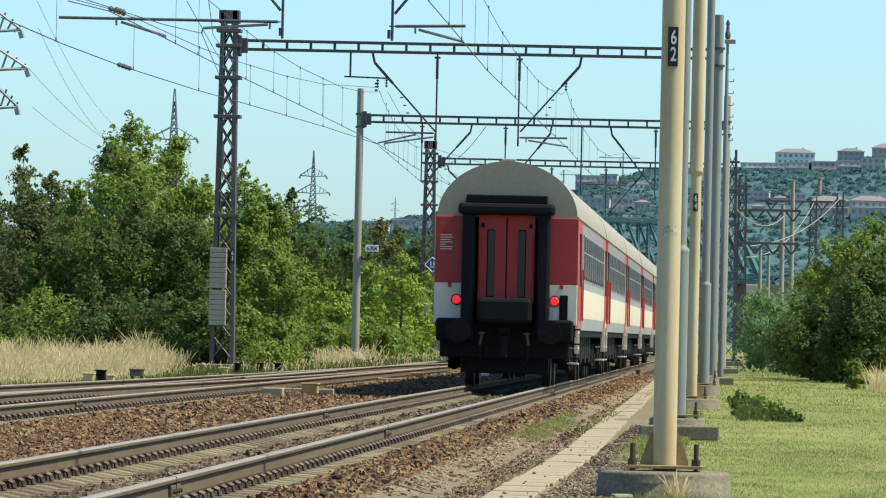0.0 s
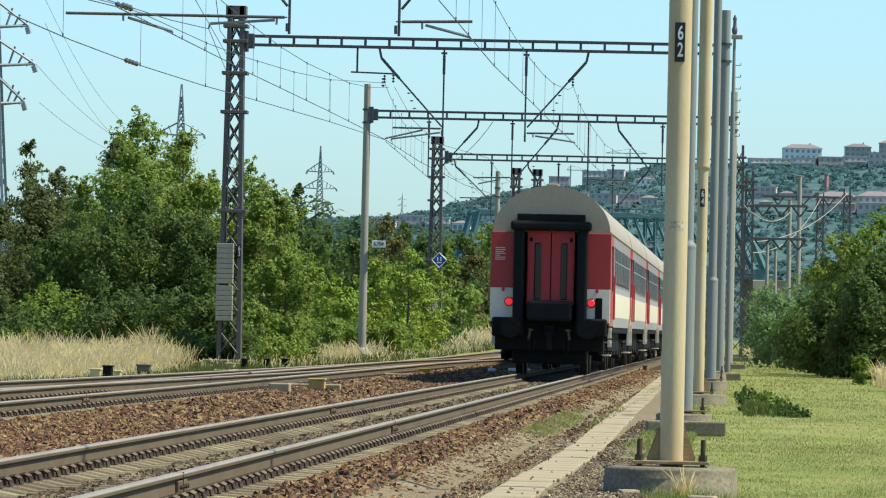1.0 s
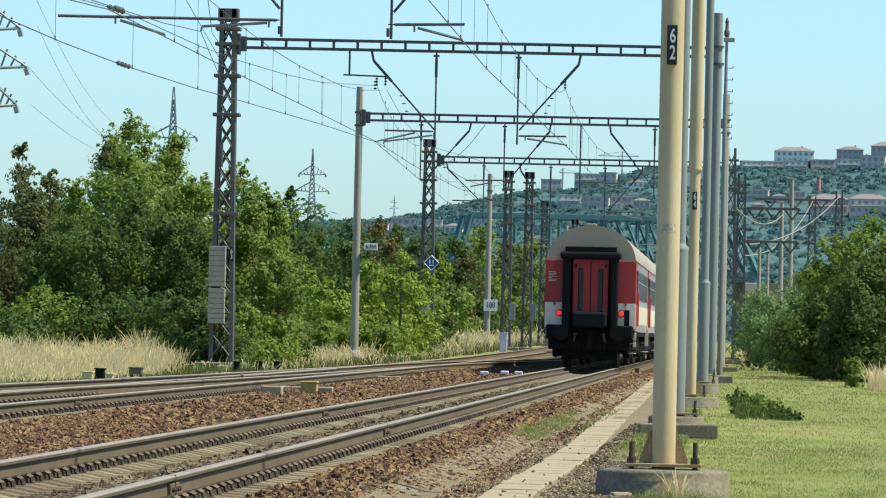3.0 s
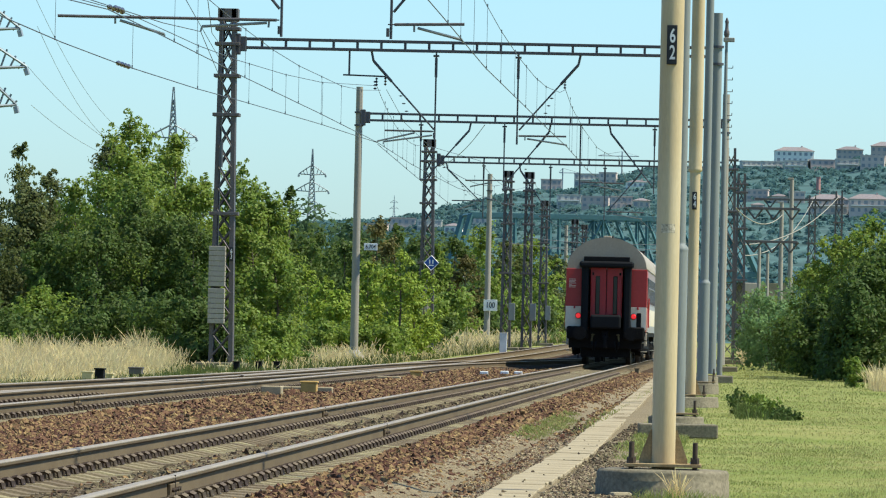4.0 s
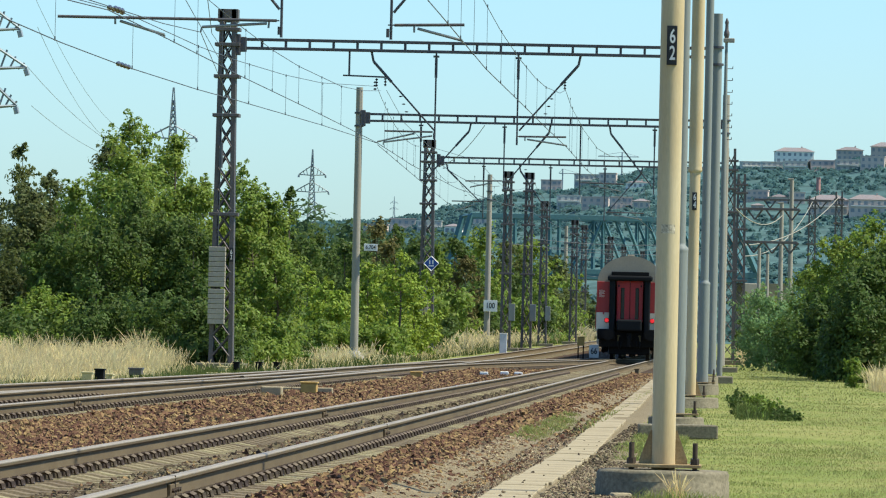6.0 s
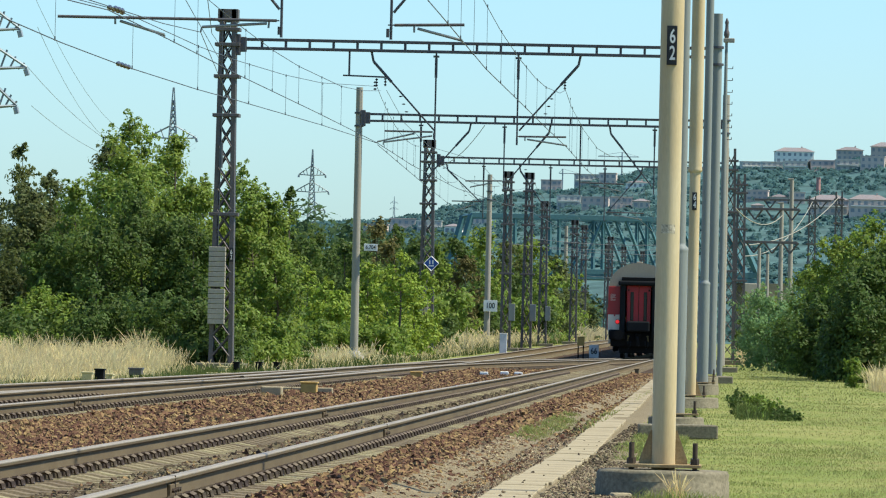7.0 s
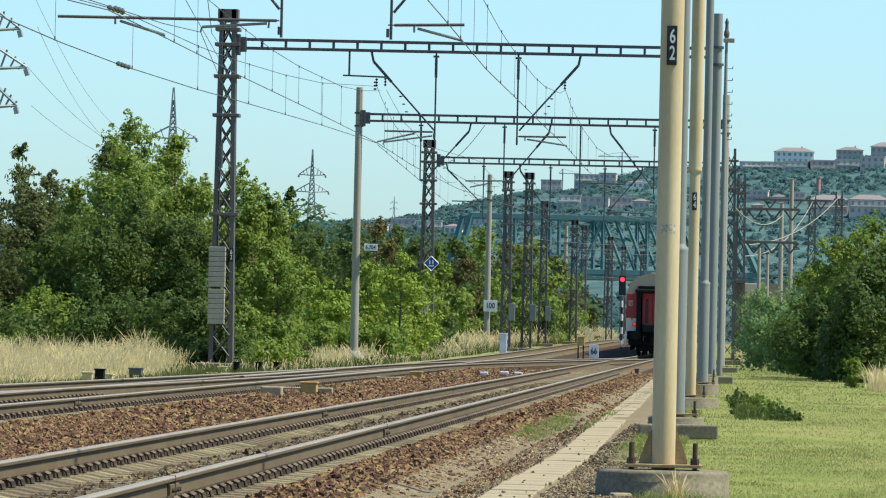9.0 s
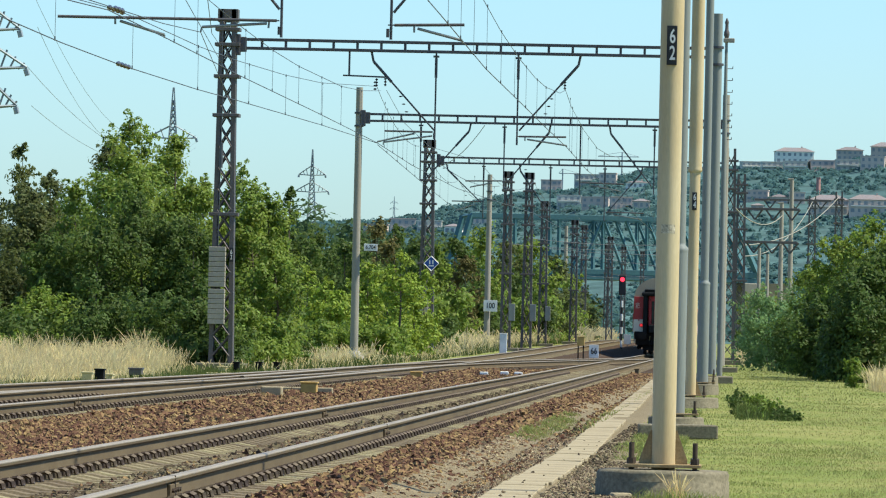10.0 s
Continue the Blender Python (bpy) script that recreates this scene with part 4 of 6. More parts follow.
def loft(bm, sections):
    rings = [[bm.verts.new((x, y, z)) for x, z in out] for y, out in sections]
    for a, b in zip(rings, rings[1:]):
        for k in range(len(a) - 1):
            bm.faces.new((a[k], b[k], b[k + 1], a[k + 1])).smooth = True
    return rings


def strip(outline, z0, z1):
    """The run of the right-hand side of an outline between two heights, cut at both."""
    side = [p for p in outline if p[0] > 0][:6]
    def at(z):
        for (xa, za), (xb, zb) in zip(side, side[1:]):
            if za <= z <= zb:
                return xa + (xb - xa) * (z - za) / (zb - za)
        return side[-1][0]
    zs = sorted({z0, z1, *[z for _, z in side if z0 < z < z1]})
    return [(at(z), z) for z in zs]


def build_coach(last):
    """A passenger coach, y = 0 at its rear end, heading +y."""
    t = thing("passenger_coach", "red and white passenger coach with grey roof" + (", tail lamps lit" if last else " in the train"), "railway coach", group="coaches of the train")
    out = coach_outline()
    L = COACH_L
    lead, trail = (3.9 if last else 2.2), 2.2      # red entrance sections at both ends
    bm = bmesh.new()
    roof = [p for p in out if p[1] >= 3.26]
    loft(bm, [(0.0, roof), (L, roof)])
    for y in (0.0, L):
        bm.faces.new([bm.verts.new((x, y, z)) for x, z in roof][:: (1 if y else -1)])
    bmesh.ops.recalc_face_normals(bm, faces=bm.faces)
    part("roof", bm, M_ROOF, t, "grey-beige rounded roof")
    bm = bmesh.new()
    for s in (-1, 1):
        tube(bm, (s * (HALF - 0.02), 0.02, 3.28), (s * (HALF - 0.02), L - 0.02, 3.28), 0.02, n=6)
    part("gutter", bm, M_ROOF, t)
    # bands along both sides: lower grey, white, window band
    for nm, z0, z1, mat in (("lower_band", 1.12, 1.36, M_GREYBAND), ("white_band", 1.36, 1.93, M_WHITE), ("waist_band", 1.93, 2.08, M_GREYBAND), ("window_band", 2.08, 3.26, M_WINBAND)):
        for s in (-1, 1):
            bm = bmesh.new()
            run = strip(out, z0, z1)
            loft(bm, [(lead, [(s * x, z) for x, z in run]), (L - trail, [(s * x, z) for x, z in run])])
            part(nm, bm, mat, t)
    for s in (-1, 1):
        count = 10 if last else 11
        for k in range(count):
            y = lead + 0.45 + k * 1.86
            bm = bmesh.new()
            box(bm, (s * (HALF - 0.02) - 0.02, y, 2.12), (s * (HALF - 0.02) + 0.02, y + 1.25, 2.98), 0.012)
            w = part("window", bm, M_GLASS, t)
            bm = bmesh.new()
            for z in (2.09, 2.985):
                box(bm, (s * (HALF - 0.012) - 0.02, y - 0.03, z), (s * (HALF - 0.012) + 0.02, y + 1.28, z + 0.028))
            box(bm, (s * (HALF - 0.012) - 0.02, y, 2.66), (s * (HALF - 0.012) + 0.02, y + 1.25, 2.685))
            for yy in (y - 0.03, y + 1.25):
                box(bm, (s * (HALF - 0.012) - 0.02, yy, 2.09), (s * (HALF - 0.012) + 0.02, yy + 0.03, 3.01))
            part("window_frame", bm, M_GREYBAND, w)
        for y0, ln in ((0.0, lead), (L - trail, trail)):
            dy = y0 + 0.45 * ln
            bm = bmesh.new()
            run = strip(out, 1.12, 3.26)
            loft(bm, [(y0, [(s * x, z) for x, z in run]), (y0 + ln, [(s * x, z) for x, z in run])])
            d = part("door_panel", bm, M_RED, t, "red entrance door")
            bm = bmesh.new()
            box(bm, (s * HALF - 0.025, dy - 0.3, 1.95), (s * HALF + 0.022, dy + 0.3, 3.0), 0.02)
            part("door_window", bm, M_GLASS, d)
            for yy in (dy - 0.55, dy + 0.55):
                bm = bmesh.new()
                tube(bm, (s * (HALF + 0.05), yy, 1.3), (s * (HALF + 0.05), yy, 2.3), 0.012, n=6)
                part("grab_rail", bm, M_RED, d)
            for z in (0.45, 0.75, 1.05):
                bm = bmesh.new()
                box(bm, (s * 1.28 - 0.1, dy - 0.45, z), (s * 1.28 + 0.1, dy + 0.45, z + 0.03))
                part("step", bm, M_WHITE, t, "pale entrance step")
            for yy in (dy - 0.5, dy + 0.4):
                bm = bmesh.new()
                box(bm, (s * 1.34 - 0.03, yy, 0.66), (s * 1.34 + 0.04, yy + 0.07, 1.30))
                part("step_bracket", bm, M_WHITE, t, "pale step bracket")
    # end wall in coloured fields, rear and front
    for y, sg in ((0.0, -1), (L, 1)):
        e = new("end_wall")
        e.parent = t
        for s in (-1, 1):
            for nm, z0, z1, mat in (("red_field", 1.98, 3.26, M_RED), ("white_field", 1.20, 1.98, M_WHITE)):
                bm = bmesh.new()
                box(bm, (min(s * 0.70, s * (HALF - 0.004)), min(y, y + sg * 0.03), z0), (max(s * 0.70, s * (HALF - 0.004)), max(y, y + sg * 0.03), z1), 0.012)
                part(nm, bm, mat, e)
        if sg > 0 or not last:
            bm = bmesh.new()
            box(bm, (-0.75, min(y, y + sg * 0.28), 1.2), (0.75, max(y, y + sg * 0.28), 3.5), 0.03)
            part("gangway_bellows", bm, M_RUBBER, t)
            continue
        build_rear(t, e)
    bm = bmesh.new()
    box(bm, (-1.33, 0.15, 0.98), (1.33, L - 0.15, 1.14), 0.01)
    for k in range(7):
        y = 7.0 + k * 1.75
        box(bm, (-1.2, y, 0.42 + 0.1 * (k % 2)), (1.2, y + 1.35, 1.0), 0.03)
    part("underframe", bm, M_UNDER, t)
    for y in (3.6, L - 3.6):
        b = new("bogie")
        b.parent = t
        bm = bmesh.new()
        for s in (-1, 1):
            box(bm, (s * 1.05 - 0.07, y - 1.75, 0.50), (s * 1.05 + 0.07, y + 1.75, 0.72), 0.02)
            for yy in (y - 1.25, y + 1.25):
                box(bm, (s * 1.08 - 0.11, yy - 0.2, 0.33), (s * 1.08 + 0.11, yy + 0.2, 0.62), 0.03)
                for q in (-0.32, 0.32):
                    lathe(bm, [(0.09, 0.45), (0.075, 0.5), (0.09, 0.56), (0.075, 0.62), (0.09, 0.68), (0.075, 0.74), (0.09, 0.82)], 10, (s * 1.08, yy + q, 0))
            tube(bm, (s * 1.12, y - 0.4, 0.35), (s * 1.12, y + 0.4, 0.35), 0.06)
        box(bm, (-1.0, y - 0.25, 0.45), (1.0, y + 0.25, 0.75), 0.02)
        part("bogie_frame", bm, M_UNDER, b)
        for yy in (y - 1.25, y + 1.25):
            bm = bmesh.new()
            for s in (-1, 1):
                for (xa, xb, r) in ((0.70, 0.83, 0.46), (0.67, 0.70, 0.485)):
                    tube(bm, (s * xa, yy, 0.46), (s * xb, yy, 0.46), r, n=28)
            tube(bm, (-0.7, yy, 0.46), (0.7, yy, 0.46), 0.08)
            part("wheelset", bm, M_WHEEL, b)
    return t


def build_rear(t, e):
    """The rear end of the last coach."""
    g = new("gangway")
    g.parent = t
    tagged(g, "dark rubber gangway frame round red folding doors")
    for s in (-1, 1):
        bm = bmesh.new()
        box(bm, (s * 0.725 - 0.125, -0.38, 1.10), (s * 0.725 + 0.125, 0.0, 3.48), 0.06)
        part("side_cushion", bm, M_RUBBER, g)
    bm = bmesh.new()
    box(bm, (-0.93, -0.50, 3.30), (0.93, 0.0, 3.52), 0.07)
    part("top_cushion", bm, M_RUBBER, g)
    bm = bmesh.new()
    box(bm, (-0.78, -0.40, 3.52), (0.78, 0.0, 3.68), 0.02)
    part("rain_shield", bm, M_UNDER, g)
    for s in (-1, 1):
        bm = bmesh.new()
        box(bm, (min(s * 0.012, s * 0.55), -0.06, 1.60), (max(s * 0.012, s * 0.55), -0.01, 3.34), 0.012)
        d = part("folding_door", bm, M_DOORRED, g, "red folding gangway door")
        bm = bmesh.new()
        box(bm, (s * 0.30 - 0.075, -0.075, 1.72), (s * 0.30 + 0.075, -0.055, 3.02), 0.02)
        part("door_window", bm, M_GLASS, d)
        bm = bmesh.new()
        tube(bm, (s * 0.52, -0.10, 1.75), (s * 0.52, -0.10, 2.9), 0.016, n=6)
        part("grab_rail", bm, M_DOORRED, d)
        bm = bmesh.new()
        box(bm, (s * 0.46 - 0.03, -0.09, 3.05), (s * 0.46 + 0.03, -0.05, 3.14), 0.01)
        part("hinge", bm, M_UNDER, d)
    bm = bmesh.new()
    box(bm, (-0.012, -0.052, 1.6), (0.012, -0.01, 3.24))
    part("door_gap", bm, M_RUBBER, g)
    bm = bmesh.new()
    box(bm, (-0.52, -0.52, 1.22), (0.52, -0.06, 1.70), 0.07)
    part("footplate", bm, M_RUBBER, g, "raised dark gangway footplate")
    for s in (-1, 1):
        bm = bmesh.new()
        tube(bm, (s * 0.945, -0.03, 1.66), (s * 0.945, -0.075, 1.66), 0.105, n=24)
        ring = part("tail_lamp", bm, M_UNDER, e, "round tail lamp, lit red")
        bm = bmesh.new()
        tube(bm, (s * 0.945, -0.07, 1.66), (s * 0.945, -0.095, 1.66), 0.092, 0.07, n=24)
        part("lens", bm, M_TAIL, ring)
        bm = bmesh.new()
        box(bm, (s * 1.08 - 0.03, -0.09, 1.90), (s * 1.08 + 0.03, -0.02, 1.985), 0.01)
        part("lamp_bracket", bm, M_RED, e)
        bm = bmesh.new()
        tube(bm, (s * 0.875, -0.55, 1.06), (s * 0.875, 0.1, 1.06), 0.10, n=16)
        tube(bm, (s * 0.875, -0.62, 1.06), (s * 0.875, -0.56, 1.06), 0.23, n=24)
        part("buffer", bm, M_UNDER, t)
        bm = bmesh.new()
        box(bm, (s * 0.95 - 0.37, -0.30, 0.86), (s * 0.95 + 0.37, -0.02, 1.30), 0.05)
        part("buffer_beam", bm, M_UNDER, t)
        bm = bmesh.new()
        tube(bm, (s * 0.43, -0.22, 1.05), (s * 0.47, -0.26, 0.80), 0.03)
        box(bm, (s * 0.43 - 0.06, -0.27, 1.00), (s * 0.43 + 0.06, -0.2, 1.04), 0.006)
        part("hose_tap", bm, M_BRASS, t, "dull yellow brake-pipe tap")
        bm = bmesh.new()
        rings = []
        for k in range(9):
            a = math.pi * k / 8
            cx, cz = s * (0.46 - 0.13 * (1 - math.cos(a)) * 0.5), 0.80 - 0.36 * math.sin(a)
            nx, nz = (s * math.cos(a), math.sin(a)) if 0 < k < 8 else (s * math.cos(a), 0.0)
            rings.append([bm.verts.new((cx + 0.028 * nx * math.cos(b), -0.30 + 0.028 * math.sin(b), cz + 0.028 * nz * math.cos(b))) for b in (math.pi * q / 4 for q in range(8))])
        for ra, rb in zip(rings, rings[1:]):
            for q in range(8):
                bm.faces.new((ra[q], ra[(q + 1) % 8], rb[(q + 1) % 8], rb[q])).smooth = True
        bm.faces.new(rings[0][::-1]), bm.faces.new(rings[-1])
        bmesh.ops.recalc_face_normals(bm, faces=bm.faces)
        part("brake_hose", bm, M_RUBBER, t)
    bm = bmesh.new()
    box(bm, (1.04, -0.05, 1.22), (1.20, -0.03, 1.78), 0.02)
    part("end_ladder_recess", bm, M_UNDER, e, "dark cable socket panel")
    bm = bmesh.new()
    for k, w in enumerate((0.22, 0.24, 0.10, 0.24, 0.20, 0.24, 0.22)):
        box(bm, (-1.28, -0.036, 2.62 + k * 0.045), (-1.28 + w, -0.028, 2.635 + k * 0.045))
    part("data_lines", bm, M_WHITE, e, "rows of small pale lettering, unreadable")
    bm = bmesh.new()
    box(bm, (-0.12, -0.3, 0.85), (0.12, 0.05, 1.15), 0.04)
    tube(bm, (0, -0.3, 1.0), (0, -0.42, 0.95), 0.05)
    box(bm, (-0.07, -0.48, 0.55), (0.07, -0.40, 0.98), 0.03)
    part("coupling_hook", bm, M_UNDER, t)
    bm = bmesh.new()
    box(bm, (-1.25, -0.05, 0.55), (1.25, 0.1, 1.25), 0.03)
    box(bm, (-0.85, 0.2, 0.25), (0.85, 0.5, 0.7), 0.03)
    part("headstock", bm, M_UNDER, t)
    bm = bmesh.new()
    box(bm, (-0.14, 0.05, 4.31), (0.14, 0.5, 4.39), 0.02)
    part("roof_vent", bm, M_ROOF, t)
    bm = bmesh.new()
    for k in range(3):
        box(bm, (HALF - 0.12, 0.1, 0.55 + 0.28 * k), (HALF + 0.06, 0.75, 0.58 + 0.28 * k))
    part("corner_step", bm, M_UNDER, t)


def build_train():
    coaches = [build_coach(True)]
    second = build_coach(False)
    coaches.append(second)
    for k in range(3):
        coaches.append(copy_thing(second, pose(0, 0, 0)))
    return coaches


# ---- plants ----
def leaf_quads(centres, size, rng, droop=0.3, facing=None):
    """Small four-cornered leaves round their centres, turned every way or, loosely, towards facing."""
    n = len(centres)
    u = rng.normal(0, 1, (n, 3))
    u[:, 2] -= droop
    w = rng.normal(0, 1, (n, 3)) if facing is None else facing + rng.normal(0, 0.42, (n, 3))
    w /= np.linalg.norm(w, axis=1, keepdims=True)
    v = np.cross(w, u)
    v /= np.linalg.norm(v, axis=1, keepdims=True)
    u = np.cross(v, w)
    s = (size * rng.uniform(0.6, 1.4, n))[:, None]
    c = np.asarray(centres)
    return np.stack([c - u * s * 0.6, c + v * s * 0.36, c + u * s * 0.75, c - v * s * 0.36], axis=1)


def tree(name, label, x, y, base, height, spread, mat, seed, leaf=0.15, density=1.0, low=0.12, clumps=70, lean=0.0, stems=1, droop=0.3, puff=1.0, category="tree"):
    """Tapered trunk, limbs that rise and fork, and a crown of leaf sprays on the limb ends."""
    rng = np.random.default_rng(seed)
    t = thing(name, label, category, (x, y, base))
    bm = bmesh.new()
    tips = []
    for st in range(stems):
        sx, sy = (rng.normal(0, spread * 0.25, 2) if stems > 1 else (0.0, 0.0))
        top = Vector((sx + lean * height + rng.normal(0, 0.08) * spread, sy + rng.normal(0, 0.1) * spread, height * (1.0 if st == 0 else rng.uniform(0.72, 0.95))))
        foot = Vector((sx * 0.3, sy * 0.3, -0.1))
        mid = foot.lerp(top, 0.5) + Vector((rng.normal(0, 0.08) * spread, rng.normal(0, 0.08) * spread, 0))
        r = height * 0.015 / math.sqrt(stems)
        tube(bm, foot, mid, r, r * 0.6, 8)
        tube(bm, mid, top, r * 0.6, r * 0.12, 6)
        for k in range(max(6, clumps // (stems * 2))):
            f = low + (1 - low) * rng.random() ** 0.9
            p = (foot.lerp(mid, f * 2) if f < 0.5 else mid.lerp(top, f * 2 - 1))
            u = (f - low) / (1 - low)
            reach = spread * (1 - u ** 2.6) ** 0.62 * rng.uniform(0.45, 1.15) * (0.75 + 0.25 * smooth(u * 3))
            a = rng.uniform(0, 2 * math.pi)
            rise = min(reach * rng.uniform(0.2, 0.9), (height - p.z) * rng.uniform(0.25, 0.8))
            q = p + Vector((math.cos(a) * reach, math.sin(a) * reach, rise))
            tube(bm, p, q, r * 0.3 * (1.1 - f), r * 0.06, 4, False)
            size = (1.15 - 0.5 * u) * rng.uniform(0.7, 1.25)
            tips.append((p.lerp(q, 0.6), size * 0.9))
            tips.append((q, size))
            tips.append((p.lerp(q, 0.85) + Vector(rng.normal(0, 0.25, 3)) * spread * 0.6, size * 0.6))
            tips.append((q + Vector((rng.normal(0, 0.12), rng.normal(0, 0.12), rng.uniform(0.1, 0.34))) * spread, size * 0.35))
        tips += [(top, 0.4), (top - Vector((0, 0, spread * 0.25)), 0.6), (top + Vector((0, 0, spread * 0.12)), 0.2)]
    part("trunk", bm, M_BARK, t)
    if low < 0.1:
        for k in range(clumps // 3):
            a, d = rng.uniform(0, 2 * math.pi), spread * rng.uniform(0.2, 0.95)
            tips.append((Vector((math.cos(a) * d, math.sin(a) * d, height * rng.uniform(0.05, 0.45))), 0.9))
    cs, ns = [], []
    for p, s in tips:
        rad = spread * rng.uniform(0.17, 0.36) * s * puff
        n = int(density * 8.5 * (rad / leaf) ** 1.85) + 8
        d = rng.normal(0, 1, (n, 3))
        d[:, 2] += 0.25
        d /= np.linalg.norm(d, axis=1, keepdims=True)
        pts = d * (0.35 + 0.65 * rng.random(n)[:, None] ** 0.6) * rad * np.array([1.15, 1.15, 0.85]) + rng.normal(0, rad * 0.22, (n, 3))
        out = np.array((p[0], p[1], 0.0)) / (spread + 0.01)
        cs.append(pts + np.array(p))
        ns.append(d * 0.75 + out * 0.5 + np.array([0, 0, 0.45]))
    c, facing = np.concatenate(cs), np.concatenate(ns)
    keep = c[:, 2] > 0.02
    quads("crown", leaf_quads(c[keep], leaf, rng, droop, facing[keep]), mat, t)
    return t


def planted(name, label, rows, seed, wide=1.35, **more):
    """Trees from rows of x, y, height of the top over z = -0.25, spread, leaf colour; each stands on the ground."""
    for k, (x, y, h, sp, m) in enumerate(rows):
        base = ground_z(x, y) - 0.03
        tree(name, label, x, y, base, h - 0.35 - base, sp * wide, m, seed + k, **more)


def bush(label, x, y, base, height, spread, mat, seed, leaf=0.12, density=0.5):
    return tree("bush", label, x, y, base, height, spread, mat, seed, leaf, density, low=0.02, clumps=45, stems=4, category="bush")


def blades(name, label, zones, mat, seed, lean=0.25, heads=False, clumped=None):
    """Grass blades: bent strips of two quads each; zones of x0, x1, y0, y1, count, height."""
    rng = np.random.default_rng(seed)
    arr = []
    for x0, x1, y0, y1, count, h0, h1, w, floor in zones:
        x, y = rng.uniform(x0, x1, count), rng.uniform(y0, y1, count)
        if clumped is None:
            keep = np.array([noise.noise(Vector((a * 0.7, b * 0.25, seed))) > -0.35 + rng.normal(0, 0.2) for a, b in zip(x, y)])
        else:
            keep = np.array([noise.noise(Vector((a * 2.6, b * 0.8, seed))) + 0.6 * noise.noise(Vector((a * 0.6, b * 0.2, seed))) > clumped + rng.normal(0, 0.08) for a, b in zip(x, y)])
        x, y = x[keep], y[keep]
        n = len(x)
        z = np.array([ground_z(a, b) if floor is None else floor(a, b) for a, b in zip(x, y)]) - 0.01
        h = rng.uniform(h0, h1, n) * np.array([0.75 + 0.9 * max(0.0, noise.noise(Vector((p * 1.1, q * 0.35, seed + 3)))) for p, q in zip(x, y)])
        a = rng.uniform(0, 2 * np.pi, n)
        d = np.stack([np.cos(a), np.sin(a) * 0.6], 1) * (h * lean * rng.uniform(0.2, 1.4, n))[:, None]
        p0 = np.stack([x, y, z], 1)
        p1 = p0 + np.stack([d[:, 0] * 0.35, d[:, 1] * 0.35, h * 0.6], 1)
        p2 = p0 + np.stack([d[:, 0], d[:, 1], h * rng.uniform(0.85, 1.0, n)], 1)
        b = rng.uniform(-0.6, 0.6, n)
        s = np.stack([np.cos(b), np.sin(b), np.zeros(n)], 1) * w
        arr.append(np.stack([p0 - s, p0 + s, p1 + s * 0.8, p1 - s * 0.8], 1))
        tip = 1.6 if heads else 0.15
        arr.append(np.stack([p1 - s * 0.8, p1 + s * 0.8, p2 + s * tip, p2 - s * tip], 1))
        if heads:
            p3 = p2 + np.stack([d[:, 0] * 0.3, d[:, 1] * 0.3, h * 0.13], 1)
            arr.append(np.stack([p2 - s * tip, p2 + s * tip, p3 + s * 0.4, p3 - s * 0.4], 1))
    return tagged(quads(name, np.concatenate(arr), mat), label, "grass", kind="stuff")


